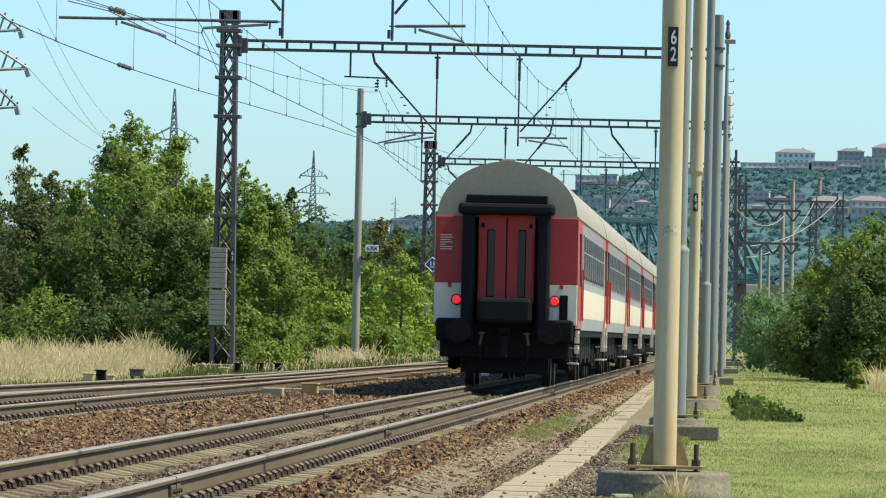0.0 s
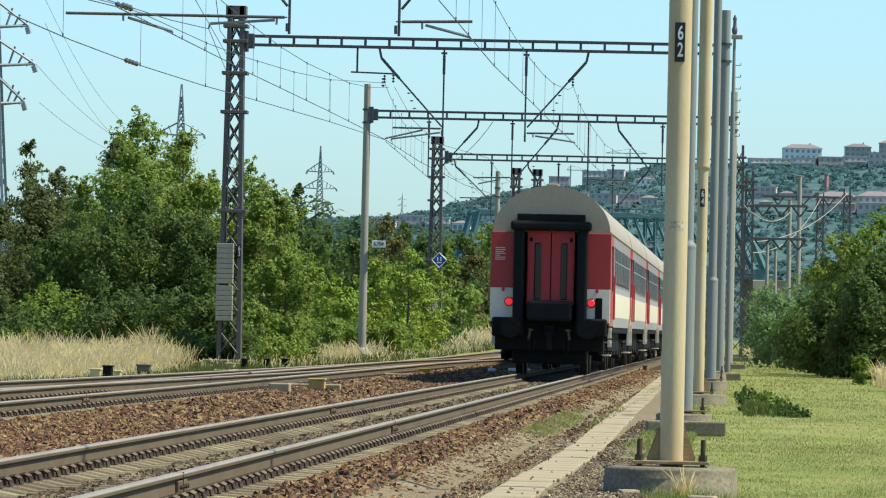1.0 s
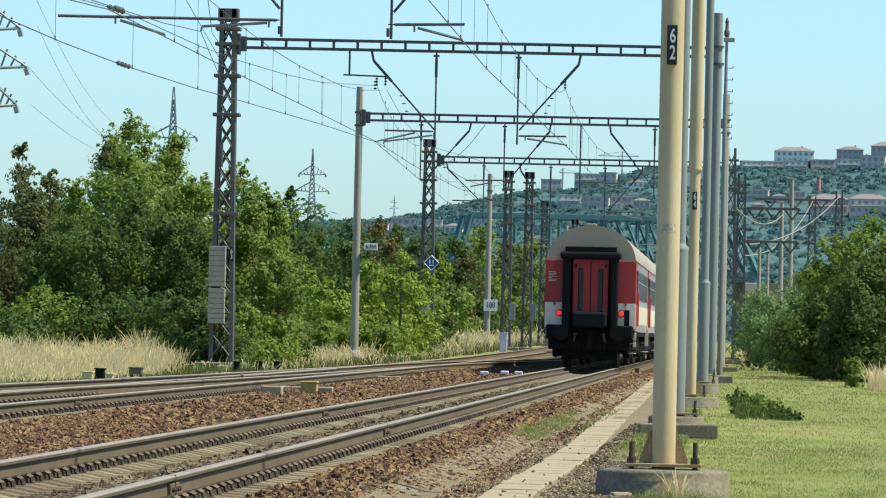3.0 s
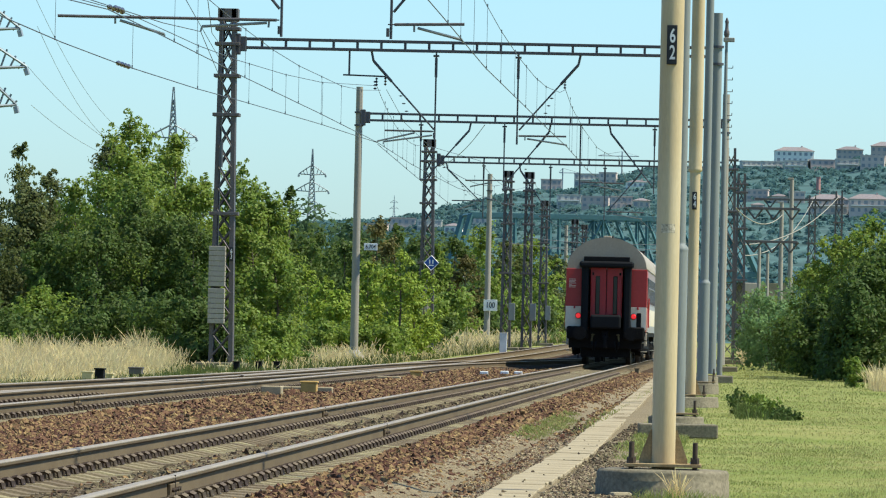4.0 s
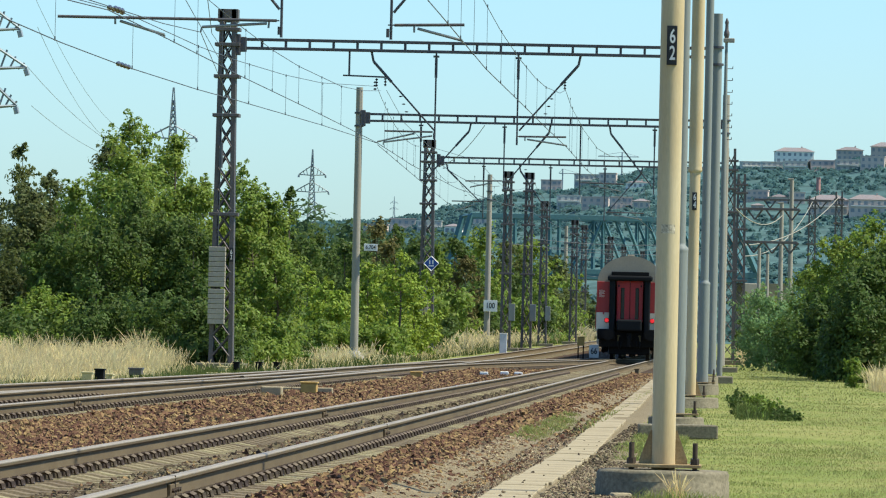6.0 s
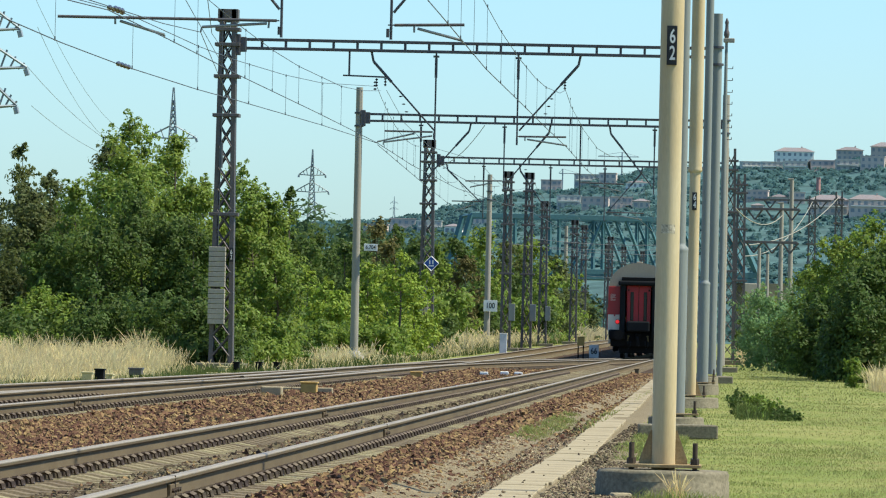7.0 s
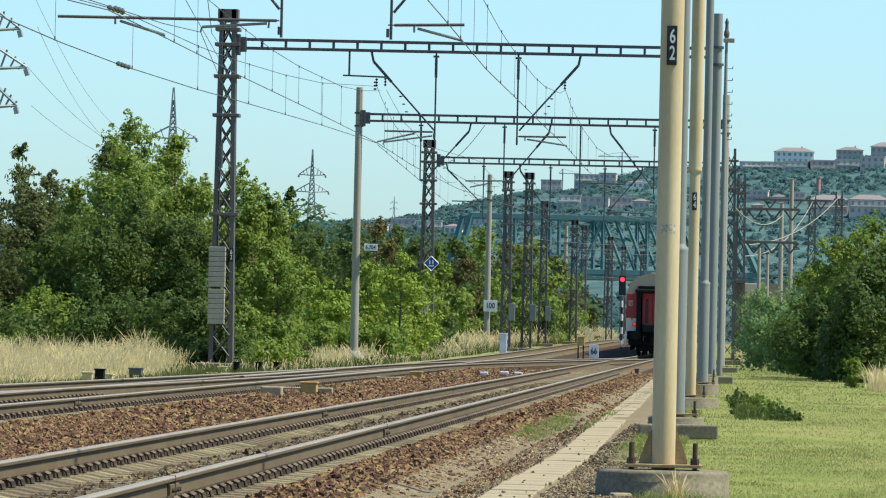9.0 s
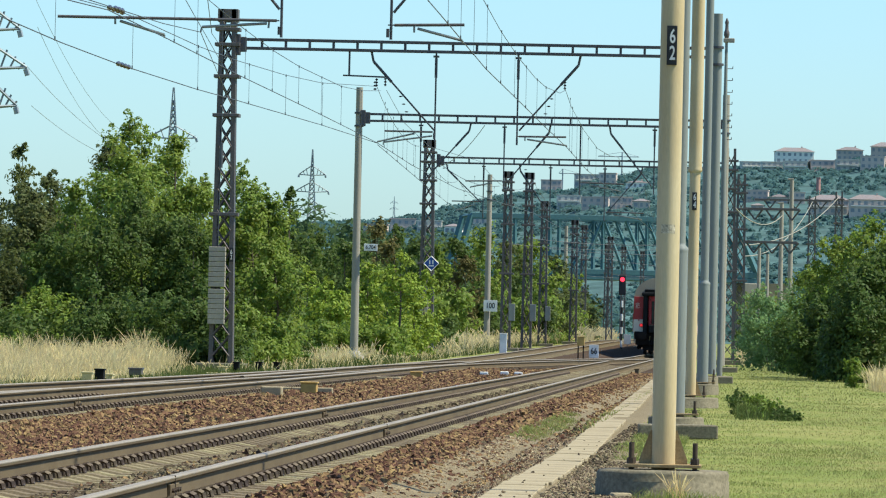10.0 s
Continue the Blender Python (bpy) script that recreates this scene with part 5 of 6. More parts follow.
def build_plants():
    g, d, f, l, b, w = M_LEAFGREY, M_LEAFDARK, M_LEAF, M_LEAFLIME, M_LEAFDRY, M_WILLOW
    # the large group beyond the left masts
    planted("tree", "broad-leaved tree in full green leaf beside the line",
            ((-20.39, 206, 8.2, 1.15, f), (-19.01, 208, 7.5, 0.95, f), (-21.56, 210, 7.4, 0.9, g), (-17.82, 206, 6.3, 0.75, f), (-16.6, 209, 6.6, 1.1, f), (-15.65, 206, 5.7, 0.78, f), (-16.37, 225, 6.4, 0.45, d),
             (-23.58, 212, 6.3, 0.85, g), (-22.2, 207, 5.8, 0.95, f), (-23.57, 205, 5.0, 1.05, g), (-24.5, 203, 4.9, 0.95, g), (-25.77, 206, 5.2, 1.0, g), (-20.2, 203, 6.8, 1.4, f), (-18.2, 204, 5.9, 1.2, f), (-19.7, 212, 7.2, 1.1, f), (-16.0, 205, 5.2, 0.9, f), (-24.4, 211, 5.9, 0.9, g)),
            11, leaf=0.10, density=0.9, clumps=100, low=0.08)
    planted("tree", "dark green broad-leaved tree standing in front of the group",
            ((-19.3, 200, 5.4, 1.25, d), (-20.6, 198, 4.3, 1.1, d), (-17.58, 199, 4.4, 1.1, d), (-15.1, 201, 4.0, 0.75, f), (-22.2, 199, 4.0, 1.1, d)), 31, leaf=0.10, density=0.9, clumps=80, low=0.05)
    tree("willow_tree", "slender grey-green willow swaying behind the bushes", -26.0, 224, -0.28, 7.6, 1.15, g, 21, leaf=0.12, density=0.55, clumps=80, droop=2.4, low=0.3, lean=0.0, stems=3)
    planted("bush", "dense dark green shrub below the trees",
            ((-22.3, 188, 2.0, 1.0, d), (-21.1, 190, 2.2, 1.0, f), (-19.65, 188, 2.1, 1.0, d), (-18.46, 189, 2.3, 1.0, d), (-16.98, 187, 2.1, 1.0, d), (-15.8, 187, 1.7, 0.8, d), (-15.4, 192, 1.9, 0.85, f),
             (-14.75, 196, 1.6, 0.75, f), (-15.3, 185, 0.95, 0.55, d), (-16.4, 184.5, 1.0, 0.6, d), (-24.1, 190, 2.3, 1.0, d), (-14.9, 204, 2.4, 0.7, d)),
            51, leaf=0.10, density=0.75, clumps=50, low=0.02, stems=4, category="bush")
    planted("bush", "small leafy bush at the edge of the dry grass", ((-19.85, 168, 1.1, 0.4, f),), 68, leaf=0.08, density=0.6, clumps=40, low=0.02, stems=3, category="bush")
    # young growth by the concrete mast
    planted("sapling", "bright lime-green sapling beside the line",
            ((-18.47, 266, 3.8, 0.72, l), (-17.39, 262, 3.4, 0.62, l), (-15.74, 265, 4.1, 0.72, l), (-14.3, 262, 4.6, 0.66, l), (-15.11, 268, 3.8, 0.9, l), (-14.22, 272, 2.9, 0.74, l), (-16.89, 270, 3.3, 0.65, l),
             (-16.59, 258, 2.7, 0.75, l), (-14.2, 280, 4.0, 0.6, l)), 71, leaf=0.12, density=0.75, clumps=70, low=0.05)
    planted("bush", "green thicket shrub below the saplings",
            ((-17.1, 252, 1.4, 1.0, f), (-16.07, 254, 1.2, 0.85, d), (-14.95, 253, 1.5, 0.95, f), (-14.3, 258, 1.4, 0.7, f), (-15.2, 300, 1.7, 0.85, d), (-15.1, 312, 1.9, 1.0, d), (-18.2, 255, 1.6, 0.9, d)),
            85, leaf=0.12, density=0.7, clumps=50, low=0.02, stems=4, category="bush")
    # the belt behind, out to where the line bends away
    planted("tree", "hazy dark roadside tree beyond the second line",
            ((-26.77, 380, 6.7, 1.4, d), (-26.06, 390, 7.1, 1.5, d), (-23.06, 360, 6.2, 1.3, d), (-27.2, 440, 8.4, 0.95, d), (-22.5, 370, 5.5, 1.3, d), (-26.11, 450, 9.2, 1.25, b), (-25.23, 455, 9.0, 1.0, d),
             (-20.51, 400, 6.9, 1.4, d), (-18.79, 410, 7.3, 1.4, d), (-24.6, 400, 5.9, 1.6, d), (-28.5, 400, 6.4, 1.6, d)), 91, leaf=0.19, density=0.75, clumps=80, low=0.05)
    planted("tree", "roadside tree in thin summer leaf beyond the second line",
            ((-19.41, 400, 6.4, 1.3, f), (-17.47, 395, 6.0, 0.85, b), (-17.96, 430, 8.3, 1.5, f), (-16.75, 440, 7.5, 1.4, g), (-15.47, 455, 8.0, 1.7, f), (-13.9, 470, 7.0, 1.35, g), (-13.5, 500, 6.0, 1.2, f),
             (-13.3, 540, 5.2, 1.15, g), (-17.86, 382, 3.7, 1.4, f), (-16.7, 402, 3.6, 1.5, d), (-15.4, 422, 3.5, 1.5, f), (-14.3, 442, 3.4, 1.3, d), (-13.7, 474, 3.0, 1.2, f), (-16.2, 432, 5.6, 1.4, d), (-14.9, 462, 5.2, 1.4, f)),
            105, leaf=0.19, density=0.7, clumps=80, low=0.05)
    # right-hand side
    planted("tree", "dark green broad-leaved tree at the edge of the lawn",
            ((4.42, 205, 5.2, 1.05, f), (3.45, 208, 4.5, 0.95, f), (2.9, 215, 3.7, 0.85, f), (4.0, 197, 3.6, 1.05, d), (2.85, 204, 2.4, 0.85, d), (5.39, 205, 5.1, 1.05, f), (3.6, 198, 2.1, 0.8, d), (4.9, 199, 4.2, 1.0, d), (3.2, 212, 3.2, 0.9, d)),
            131, leaf=0.105, density=0.8, clumps=100, low=0.05)
    planted("bush", "soft grey-green willow shrub at the edge of the lawn",
            ((1.6, 255, 3.2, 1.05, w), (1.1, 290, 3.2, 0.8, w), (2.96, 320, 4.6, 1.1, w), (1.3, 400, 4.5, 1.0, f), (3.72, 300, 5.0, 1.0, f), (0.55, 335, 2.4, 0.6, d), (2.2, 242, 2.3, 0.85, d), (2.75, 220, 1.4, 0.65, d), (2.3, 262, 2.7, 1.0, w), (4.3, 330, 4.4, 1.3, d)),
            151, leaf=0.11, density=0.75, clumps=70, low=0.02, stems=4, category="bush")
    for x, y, h, w, seed in ((0.10, 107, 0.40, 0.22, 160), (0.30, 105, 0.34, 0.24, 161), (0.52, 103, 0.30, 0.22, 163), (0.72, 101, 0.22, 0.18, 164), (0.88, 100, 0.16, 0.14, 165)):
        bush("low dark weed clump sprawling in the lawn", x, y, -0.32, h * 0.95, w * 1.05, random.choice((M_LEAF, M_LEAFDARK)), seed, leaf=0.045, density=0.4)
    blades("weed_blades", "dark green weed leaves sprawling in the lawn", [(0.0, 0.95, 99, 108, 500, 0.06, 0.22, 0.006, None), (0.0, 0.5, 102, 107, 350, 0.12, 0.34, 0.006, None)], M_VERGE, 12, 0.9)
    bush("small green shrub in the lawn", 3.25, 172, -0.3, 0.8, 0.35, M_LEAF, 162, leaf=0.07)
    blades("lawn_grass", "short mown grass with dry patches", [(-0.8, 3.4, 40, 70, 44000, 0.012, 0.045, 0.0022, None), (-1.2, 5, 70, 130, 26000, 0.015, 0.05, 0.0036, None), (-1.0, 8, 130, 300, 15000, 0.03, 0.08, 0.007, None), (-2.15, -1.9, 80, 200, 1200, 0.03, 0.10, 0.006, gravel_z),
                                                              (-2.7, -1.95, 74, 98, 9000, 0.02, 0.09, 0.005, ballast_z), (-1.3, -0.6, 62, 110, 12000, 0.03, 0.10, 0.006, None), (-0.8, 0.1, 47.7, 48.2, 420, 0.04, 0.13, 0.003, None)], M_BLADE, 7, 0.6)
    blades("lawn_tufts", "darker uncut grass tufts scattered in the lawn", [(-0.7, 3.4, 40, 72, 20000, 0.02, 0.06, 0.003, None), (-1.0, 5, 72, 130, 12000, 0.02, 0.065, 0.0045, None), (-0.8, 6, 130, 230, 6000, 0.03, 0.09, 0.008, None)], M_BLADE, 14, 0.7, clumped=0.22)
    blades("dry_lawn_grass", "dry straw blades scattered in the lawn", [(-0.8, 3.4, 40, 80, 12000, 0.012, 0.04, 0.0024, None), (-1.0, 6, 80, 250, 5000, 0.02, 0.06, 0.006, None)], M_DRYLAWN, 8, 0.8)
    blades("tall_dry_grass", "tall straw-coloured dry grass beside the left line", [(-22.0, -14.8, 126, 150, 15000, 0.15, 0.72, 0.004, None), (-23.0, -15.2, 150, 166, 10000, 0.25, 0.82, 0.0045, None), (-24.0, -15.9, 166, 180, 8000, 0.3, 0.88, 0.0045, None), (-16.0, -14.3, 110, 160, 3000, 0.1, 0.30, 0.006, None), (-15.9, -14.2, 215, 300, 1600, 0.3, 0.7, 0.008, None), (-16.2, -12.9, 175, 330, 3500, 0.1, 0.4, 0.008, None), (-17, -13.2, 300, 480, 3500, 0.4, 1.1, 0.014, None),
                                                                                (-14.2, -12.4, 480, 640, 5000, 0.7, 1.2, 0.022, None), (3.5, 4.2, 160, 172, 700, 0.4, 0.75, 0.005, None), (-0.50, -0.40, 48.3, 48.46, 60, 0.08, 0.2, 0.0025, None), (-1.12, -1.0, 49, 50, 40, 0.08, 0.22, 0.0025, None), (0.2, 0.7, 300, 330, 500, 0.5, 1.0, 0.015, None)], M_STRAW, 9, 0.42, heads=True)
    blades("verge_grass", "green verge grass along the far track", [(-15.0, -13.2, 105, 178, 6000, 0.05, 0.24, 0.006, None), (-22, -14.6, 118, 130, 4000, 0.05, 0.25, 0.006, None), (-16, -12.9, 172, 330, 12000, 0.08, 0.35, 0.010, None), (-17, -13, 300, 480, 6000, 0.2, 0.7, 0.014, None)], M_VERGE, 10, 0.4)


# ---- distance ----
def pylon(x, y, base, height, half, label, arms_at):
    t = thing("power_pylon", label, "pylon", (x, y, base), group="power pylons")
    r = height * 0.0035
    top = 0.02 * half
    for sx in (-1, 1):
        for sy in (-1, 1):
            bm = bmesh.new()
            bar(bm, (sx * half, sy * half, 0), (sx * half * 0.28, sy * half * 0.28, height * 0.62), r * 1.5)
            bar(bm, (sx * half * 0.28, sy * half * 0.28, height * 0.62), (sx * top, sy * top, height), r * 1.2)
            part("leg", bm, M_PYLON, t)
    bm = bmesh.new()
    z, n = 0.0, 0
    def w(zz):
        return half * (1 - 0.72 * zz / (height * 0.62)) if zz < height * 0.62 else half * 0.28 * (1 - (zz - height * 0.62) / (height * 0.38))
    while z < height * 0.95:
        dz = max(w(z) * 1.3, height * 0.025)
        z2 = min(z + dz, height * 0.97)
        for sy in (-1, 1):
            bar(bm, (-w(z), sy * w(z), z), (w(z2), sy * w(z2), z2), r)
            bar(bm, (w(z), sy * w(z), z), (-w(z2), sy * w(z2), z2), r)
        z = z2
    tagged(part("bracing", bm, M_PYLON, t), kind="stuff")
    for frac, reach in arms_at:
        zz = height * frac
        for s in (-1, 1):
            bm = bmesh.new()
            for dy in (-1, 1):
                bar(bm, (s * w(zz), dy * w(zz), zz), (s * reach, 0, zz + height * 0.004), r)
                bar(bm, (s * w(zz + height * 0.05), dy * w(zz), zz + height * 0.05), (s * reach, 0, zz + height * 0.004), r)
            for k in range(3):
                xx = s * (w(zz) + (reach - w(zz)) * (k + 1) / 4)
                bar(bm, (xx, 0, zz), (xx + s * 0.3, 0, zz + height * 0.05 * (1 - (k + 1) / 4)), r * 0.8)
            tube(bm, (s * reach * 0.97, 0, zz + 0.02), (s * reach * 1.02, 0, zz - height * 0.012), r * 1.6, n=5)
            part("crossarm", bm, M_PYLON, t)
    return t


def hill_top(x):
    """Height of the far ridge over x."""
    pts = ((-900, 38), (-230, 41.7), (-161, 44.9), (-141, 45.8), (-122, 48.5), (-109, 52.9), (-92, 56.9), (-80, 59), (-68, 59.4), (-48, 65.5), (-37, 68.5), (-3, 70.1), (11, 71.3), (33.5, 72.2), (58, 76.8), (88, 79.7), (900, 84))
    for (xa, za), (xb, zb) in zip(pts, pts[1:]):
        if xa <= x <= xb:
            return za + (zb - za) * smooth((x - xa) / (xb - xa))
    return 40


def hill_z(x, y):
    u = (y - 1500) / 1000
    z = hill_top(x) * (smooth(u) if u < 1 else 1 - 0.25 * smooth((u - 1) / 0.8))
    return z - 2 + 0.6 * noise.noise(Vector((x * 0.05, y * 0.02, 0)))


HOUSE_WALLS = [material("house_wall", c, 0.85, vary=0.06, scale=0.1, fine=1.0, bump=0, tint=tuple(v * 0.85 for v in c), each=0.08)
               for c in ((0.82, 0.78, 0.66), (0.50, 0.42, 0.34), (0.50, 0.48, 0.41), (0.56, 0.45, 0.37))]
M_ROOFTILE = material("house_roof", (0.17, 0.15, 0.15), 0.85, vary=0.15, scale=0.2, fine=2, bump=0, tint=(0.20, 0.14, 0.12), each=0.15)
M_PANE = material("house_pane", (0.27, 0.28, 0.28), 0.5, vary=0.1, bump=0)


def house(x, y, z, w, h, kind, turn=0.0):
    """A house on the slope with storeys of windows, balconies and a hipped or flat roof."""
    roof, mat, label = HOUSE_KINDS[kind]
    t = thing("house", label, "house", (x, y, z), group="houses on the hill", turn=turn)
    d, rise = 7.0, h * 0.26 if roof else 0.0
    wall = h - rise
    bm = bmesh.new()
    box(bm, (-w / 2, -d / 2, -4), (w / 2, d / 2, wall), 0.05)
    part("wall", bm, mat, t)
    bm = bmesh.new()
    o = 0.45
    if roof:
        b = [bm.verts.new(p) for p in ((-w / 2 - o, -d / 2 - o, wall), (w / 2 + o, -d / 2 - o, wall), (w / 2 + o, d / 2 + o, wall), (-w / 2 - o, d / 2 + o, wall))]
        e = min(w * 0.42, d * 0.5)
        r = [bm.verts.new(p) for p in ((-w / 2 + e, 0, wall + rise), (w / 2 - e, 0, wall + rise))]
        for fc in ((b[0], b[1], r[1], r[0]), (b[1], b[2], r[1]), (b[2], b[3], r[0], r[1]), (b[3], b[0], r[0])):
            bm.faces.new(fc)
        bm.faces.new(b[::-1])
    else:
        box(bm, (-w / 2 - 0.2, -d / 2 - 0.2, wall), (w / 2 + 0.2, d / 2 + 0.2, wall + 0.3))
    part("roof", bm, M_ROOFTILE if roof else mat, t)
    n, storeys = max(2, round(w / 2.1)), max(1, round(wall / 2.1))
    for k in range(storeys):
        zz = wall * (k + 0.25) / storeys
        for j in range(n):
            xx = -w / 2 + w * (j + 0.5) / n
            bm = bmesh.new()
            ww = 0.42 if (j + k) % 3 else 0.62
            box(bm, (xx - ww, -d / 2 - 0.06, zz), (xx + ww, -d / 2 + 0.1, zz + wall / storeys * 0.5))
            part("window", bm, M_PANE, t)
        if kind in "RF" and k:
            bm = bmesh.new()
            box(bm, (-w / 2 + 0.6, -d / 2 - 0.7, zz - 0.5), (w / 2 - 0.6, -d / 2 - 0.01, zz - 0.2))
            part("balcony", bm, HOUSE_WALLS[0], t)
    if roof and w > 6:
        bm = bmesh.new()
        box(bm, (w * 0.18, -0.4, wall), (w * 0.18 + 0.6, 0.3, wall + rise + 0.5))
        part("chimney", bm, HOUSE_WALLS[3], t)
    return t


HOUSE_KINDS = {"V": (True, HOUSE_WALLS[0], "pale villa with a hipped roof on the haze-tinted hill"), "S": (True, HOUSE_WALLS[1], "brownish house with a hipped tiled roof on the hill"),
               "F": (False, HOUSE_WALLS[2], "grey flat-roofed apartment block on the haze-tinted hill"), "P": (False, HOUSE_WALLS[3], "pinkish flat-roofed terraced house on the hill"),
               "R": (True, HOUSE_WALLS[3], "long pinkish apartment row with a low tiled roof")}


def build_far():
    xs = list(range(-900, -240, 30)) + list(range(-240, 200, 4)) + list(range(200, 901, 35))
    ys = list(range(1450, 2560, 22)) + [2650, 2800, 3000, 3300]
    n = len(xs)
    verts = [(x, y, hill_z(x, y)) for y in ys for x in xs]
    faces = [(j * n + i, j * n + i + 1, (j + 1) * n + i + 1, (j + 1) * n + i) for j in range(len(ys) - 1) for i in range(n - 1)]
    # the hill's bluish haze sits in its base colour, not in the air
    hill = raw("hill_ground", verts, faces, M_HAZEHILL)
    tagged(hill, "long wooded hill with haze tinted into its colour behind the town", "hill", kind="structure")
    rng = np.random.default_rng(30)
    # the woods on the slope, and the belt at its foot
    c, facing = [], []
    for k in range(7600):
        belt = k > 6900
        x, y = (rng.uniform(-130, 90), rng.uniform(1340, 1480)) if belt else (rng.uniform(-200, 92), rng.uniform(1600, 2540))
        if not belt and noise.noise(Vector((x * 0.035, y * 0.012, 9))) < -0.30:
            continue
        r = rng.uniform(1.0, 2.4)
        m = 16
        p = rng.normal(0, 1, (m, 3))
        p[:, 2] = np.abs(p[:, 2]) * 0.9
        p /= np.linalg.norm(p, axis=1, keepdims=True)
        c.append(p * r * np.array([1.0, 1.0, 0.8]) * rng.uniform(0.7, 1.0, (m, 1)) + np.array([x, y, rng.uniform(0, 7) if belt else hill_z(x, y) + r * 0.1]))
        facing.append(p + np.array([0, 0, 0.5]))
    # these leaves carry the same painted haze tint
    woods = quads("haze_tinted_hill_woods", leaf_quads(np.concatenate(c), 1.25, rng, 0.3, np.concatenate(facing)), M_HAZEWOOD)
    tagged(woods, "woods and gardens in haze-tinted green covering the hill", "woods", kind="stuff")
    # houses: kind, x, y, z, width, height
    for k, row in enumerate((("V", 20.9, 2480, 71.4, 15.2, 6.4), ("S", 43.0, 2480, 73.2, 10.4, 5.3), ("S", 55.1, 2350, 69.7, 12.4, 6.8), ("F", 3.4, 2370, 65.1, 7.5, 3.4), ("F", 11.5, 2340, 64.3, 8.1, 3.4), ("F", 20.5, 2330, 64.0, 8.9, 3.8),
                             ("P", 30.1, 2330, 64.4, 9.1, 4.0), ("F", 39.4, 2320, 64.5, 8.8, 4.0), ("P", 48.3, 2290, 64.5, 8.9, 4.6), ("R", 29.5, 2090, 43.5, 12.9, 6.6), ("R", 42.8, 2080, 43.6, 13.2, 6.6), ("P", 5.9, 2150, 48.9, 7.4, 3.5),
                             ("S", 13.1, 2140, 47.6, 5.4, 3.5), ("P", 19.3, 2140, 48.2, 5.4, 3.5), ("S", 5.9, 2110, 44.5, 4.2, 2.7))):
        house(*row[1:], row[0], 6 - 5 * (k % 3))
    for k, row in enumerate((("P", -75.6, 2480, 58.6, 7.9, 4.1), ("F", -61.5, 2480, 60.2, 9.9, 5.0), ("P", -49.3, 2310, 57.2, 6.3, 4.2), ("V", -37.4, 2240, 54.5, 7.7, 2.8), ("F", -61.0, 2210, 46.4, 8.6, 4.2), ("P", -50.3, 2160, 45.2, 9.4, 3.9),
                             ("P", -41.1, 2140, 44.9, 7.4, 3.9), ("S", -33.9, 2130, 44.9, 5.8, 3.5), ("V", -96.7, 2100, 34.3, 5.7, 3.6), ("P", -119.4, 2200, 36.1, 9.0, 4.8), ("F", -106.9, 2140, 35.0, 8.5, 4.3), ("P", -129.9, 2210, 35.7, 9.2, 3.2),
                             ("F", -141.7, 2220, 34.8, 9.1, 2.4), ("P", -89.4, 2140, 38.1, 7.8, 3.1))):
        house(*row[1:], row[0], 5 - 4 * (k % 3))
    stack = thing("factory_chimney", "reddish brick factory chimney among the hillside woods", "chimney", (27.1, 2180, 50))
    bm = bmesh.new()
    lathe(bm, [(0.85, -3), (0.72, 7.8), (0.85, 7.9), (0.85, 8.2)], 12)
    part("shaft", bm, M_STACK, stack)
    # tower crane over the building sites
    for x, y, z0, z1, xa, xb in ((-47.0, 2450, 60, 72.5, -56.5, -40.4), (-70.0, 2440, 55, 65.2, -71.5, -63.5)):
        c = thing("tower_crane", "pale tower crane over the hillside houses", "crane", (x, y, 0), group="tower cranes")
        bm = bmesh.new()
        bar(bm, (0, 0, z0), (0, 0, z1 + 1.2), 0.35)
        part("tower", bm, M_PYLON, c)
        bm = bmesh.new()
        bar(bm, (xa - x, 0, z1 - 0.6), (xb - x, 0, z1 - 0.6), 0.24)
        bar(bm, (xa - x, 0, z1 - 0.5), (0, 0, z1 + 1.2), 0.1)
        bar(bm, (xb - x, 0, z1 - 0.5), (0, 0, z1 + 1.2), 0.1)
        part("jib", bm, M_PYLON, c)
    build_bridge()
    pylon(-45.9, 500, -0.3, 20.6, 1.9, "slender steel lattice power pylon behind the trees", ((0.80, 1.95),))
    pylon(-76.0, 1100, 0, 33.0, 2.6, "steel lattice power pylon with three crossarms in the distance", ((0.86, 2.4), (0.77, 3.0), (0.67, 2.4)))
    pylon(-131, 2350, hill_z(-131, 2350) - 8, 18, 1.2, "far steel lattice power pylon on the ridge", ((0.85, 1.4), (0.72, 1.6)))
    pylon(-35.65, 290, -0.3, 24, 1.2, "dark steel lattice power pylon with crossarms beside the willow", ((0.625, 1.75), (0.55, 2.1), (0.475, 1.65), (0.70, 1.3)))
    c, facing = [], []
    for k in range(650):
        x, y = rng.uniform(-75, -20), rng.uniform(600, 900)
        r = rng.uniform(1.5, 3.2)
        p = rng.normal(0, 1, (90, 3))
        p /= np.linalg.norm(p, axis=1, keepdims=True)
        facing.append(p + np.array([0, 0, 0.5]))
        top = 5.0 + 7.5 * smooth((-x - 28) / 14) + 2 * noise.noise(Vector((x * 0.2, 0, 0)))
        c.append(p * r * rng.uniform(0.6, 1.0, (90, 1)) + np.array([x, y, rng.uniform(0, top)]))
    tagged(quads("far_woods", leaf_quads(np.concatenate(c), 0.6, rng, 0.3, np.concatenate(facing)), M_LEAFFAR), "dark belt of woods beyond the line", "woods", kind="stuff")


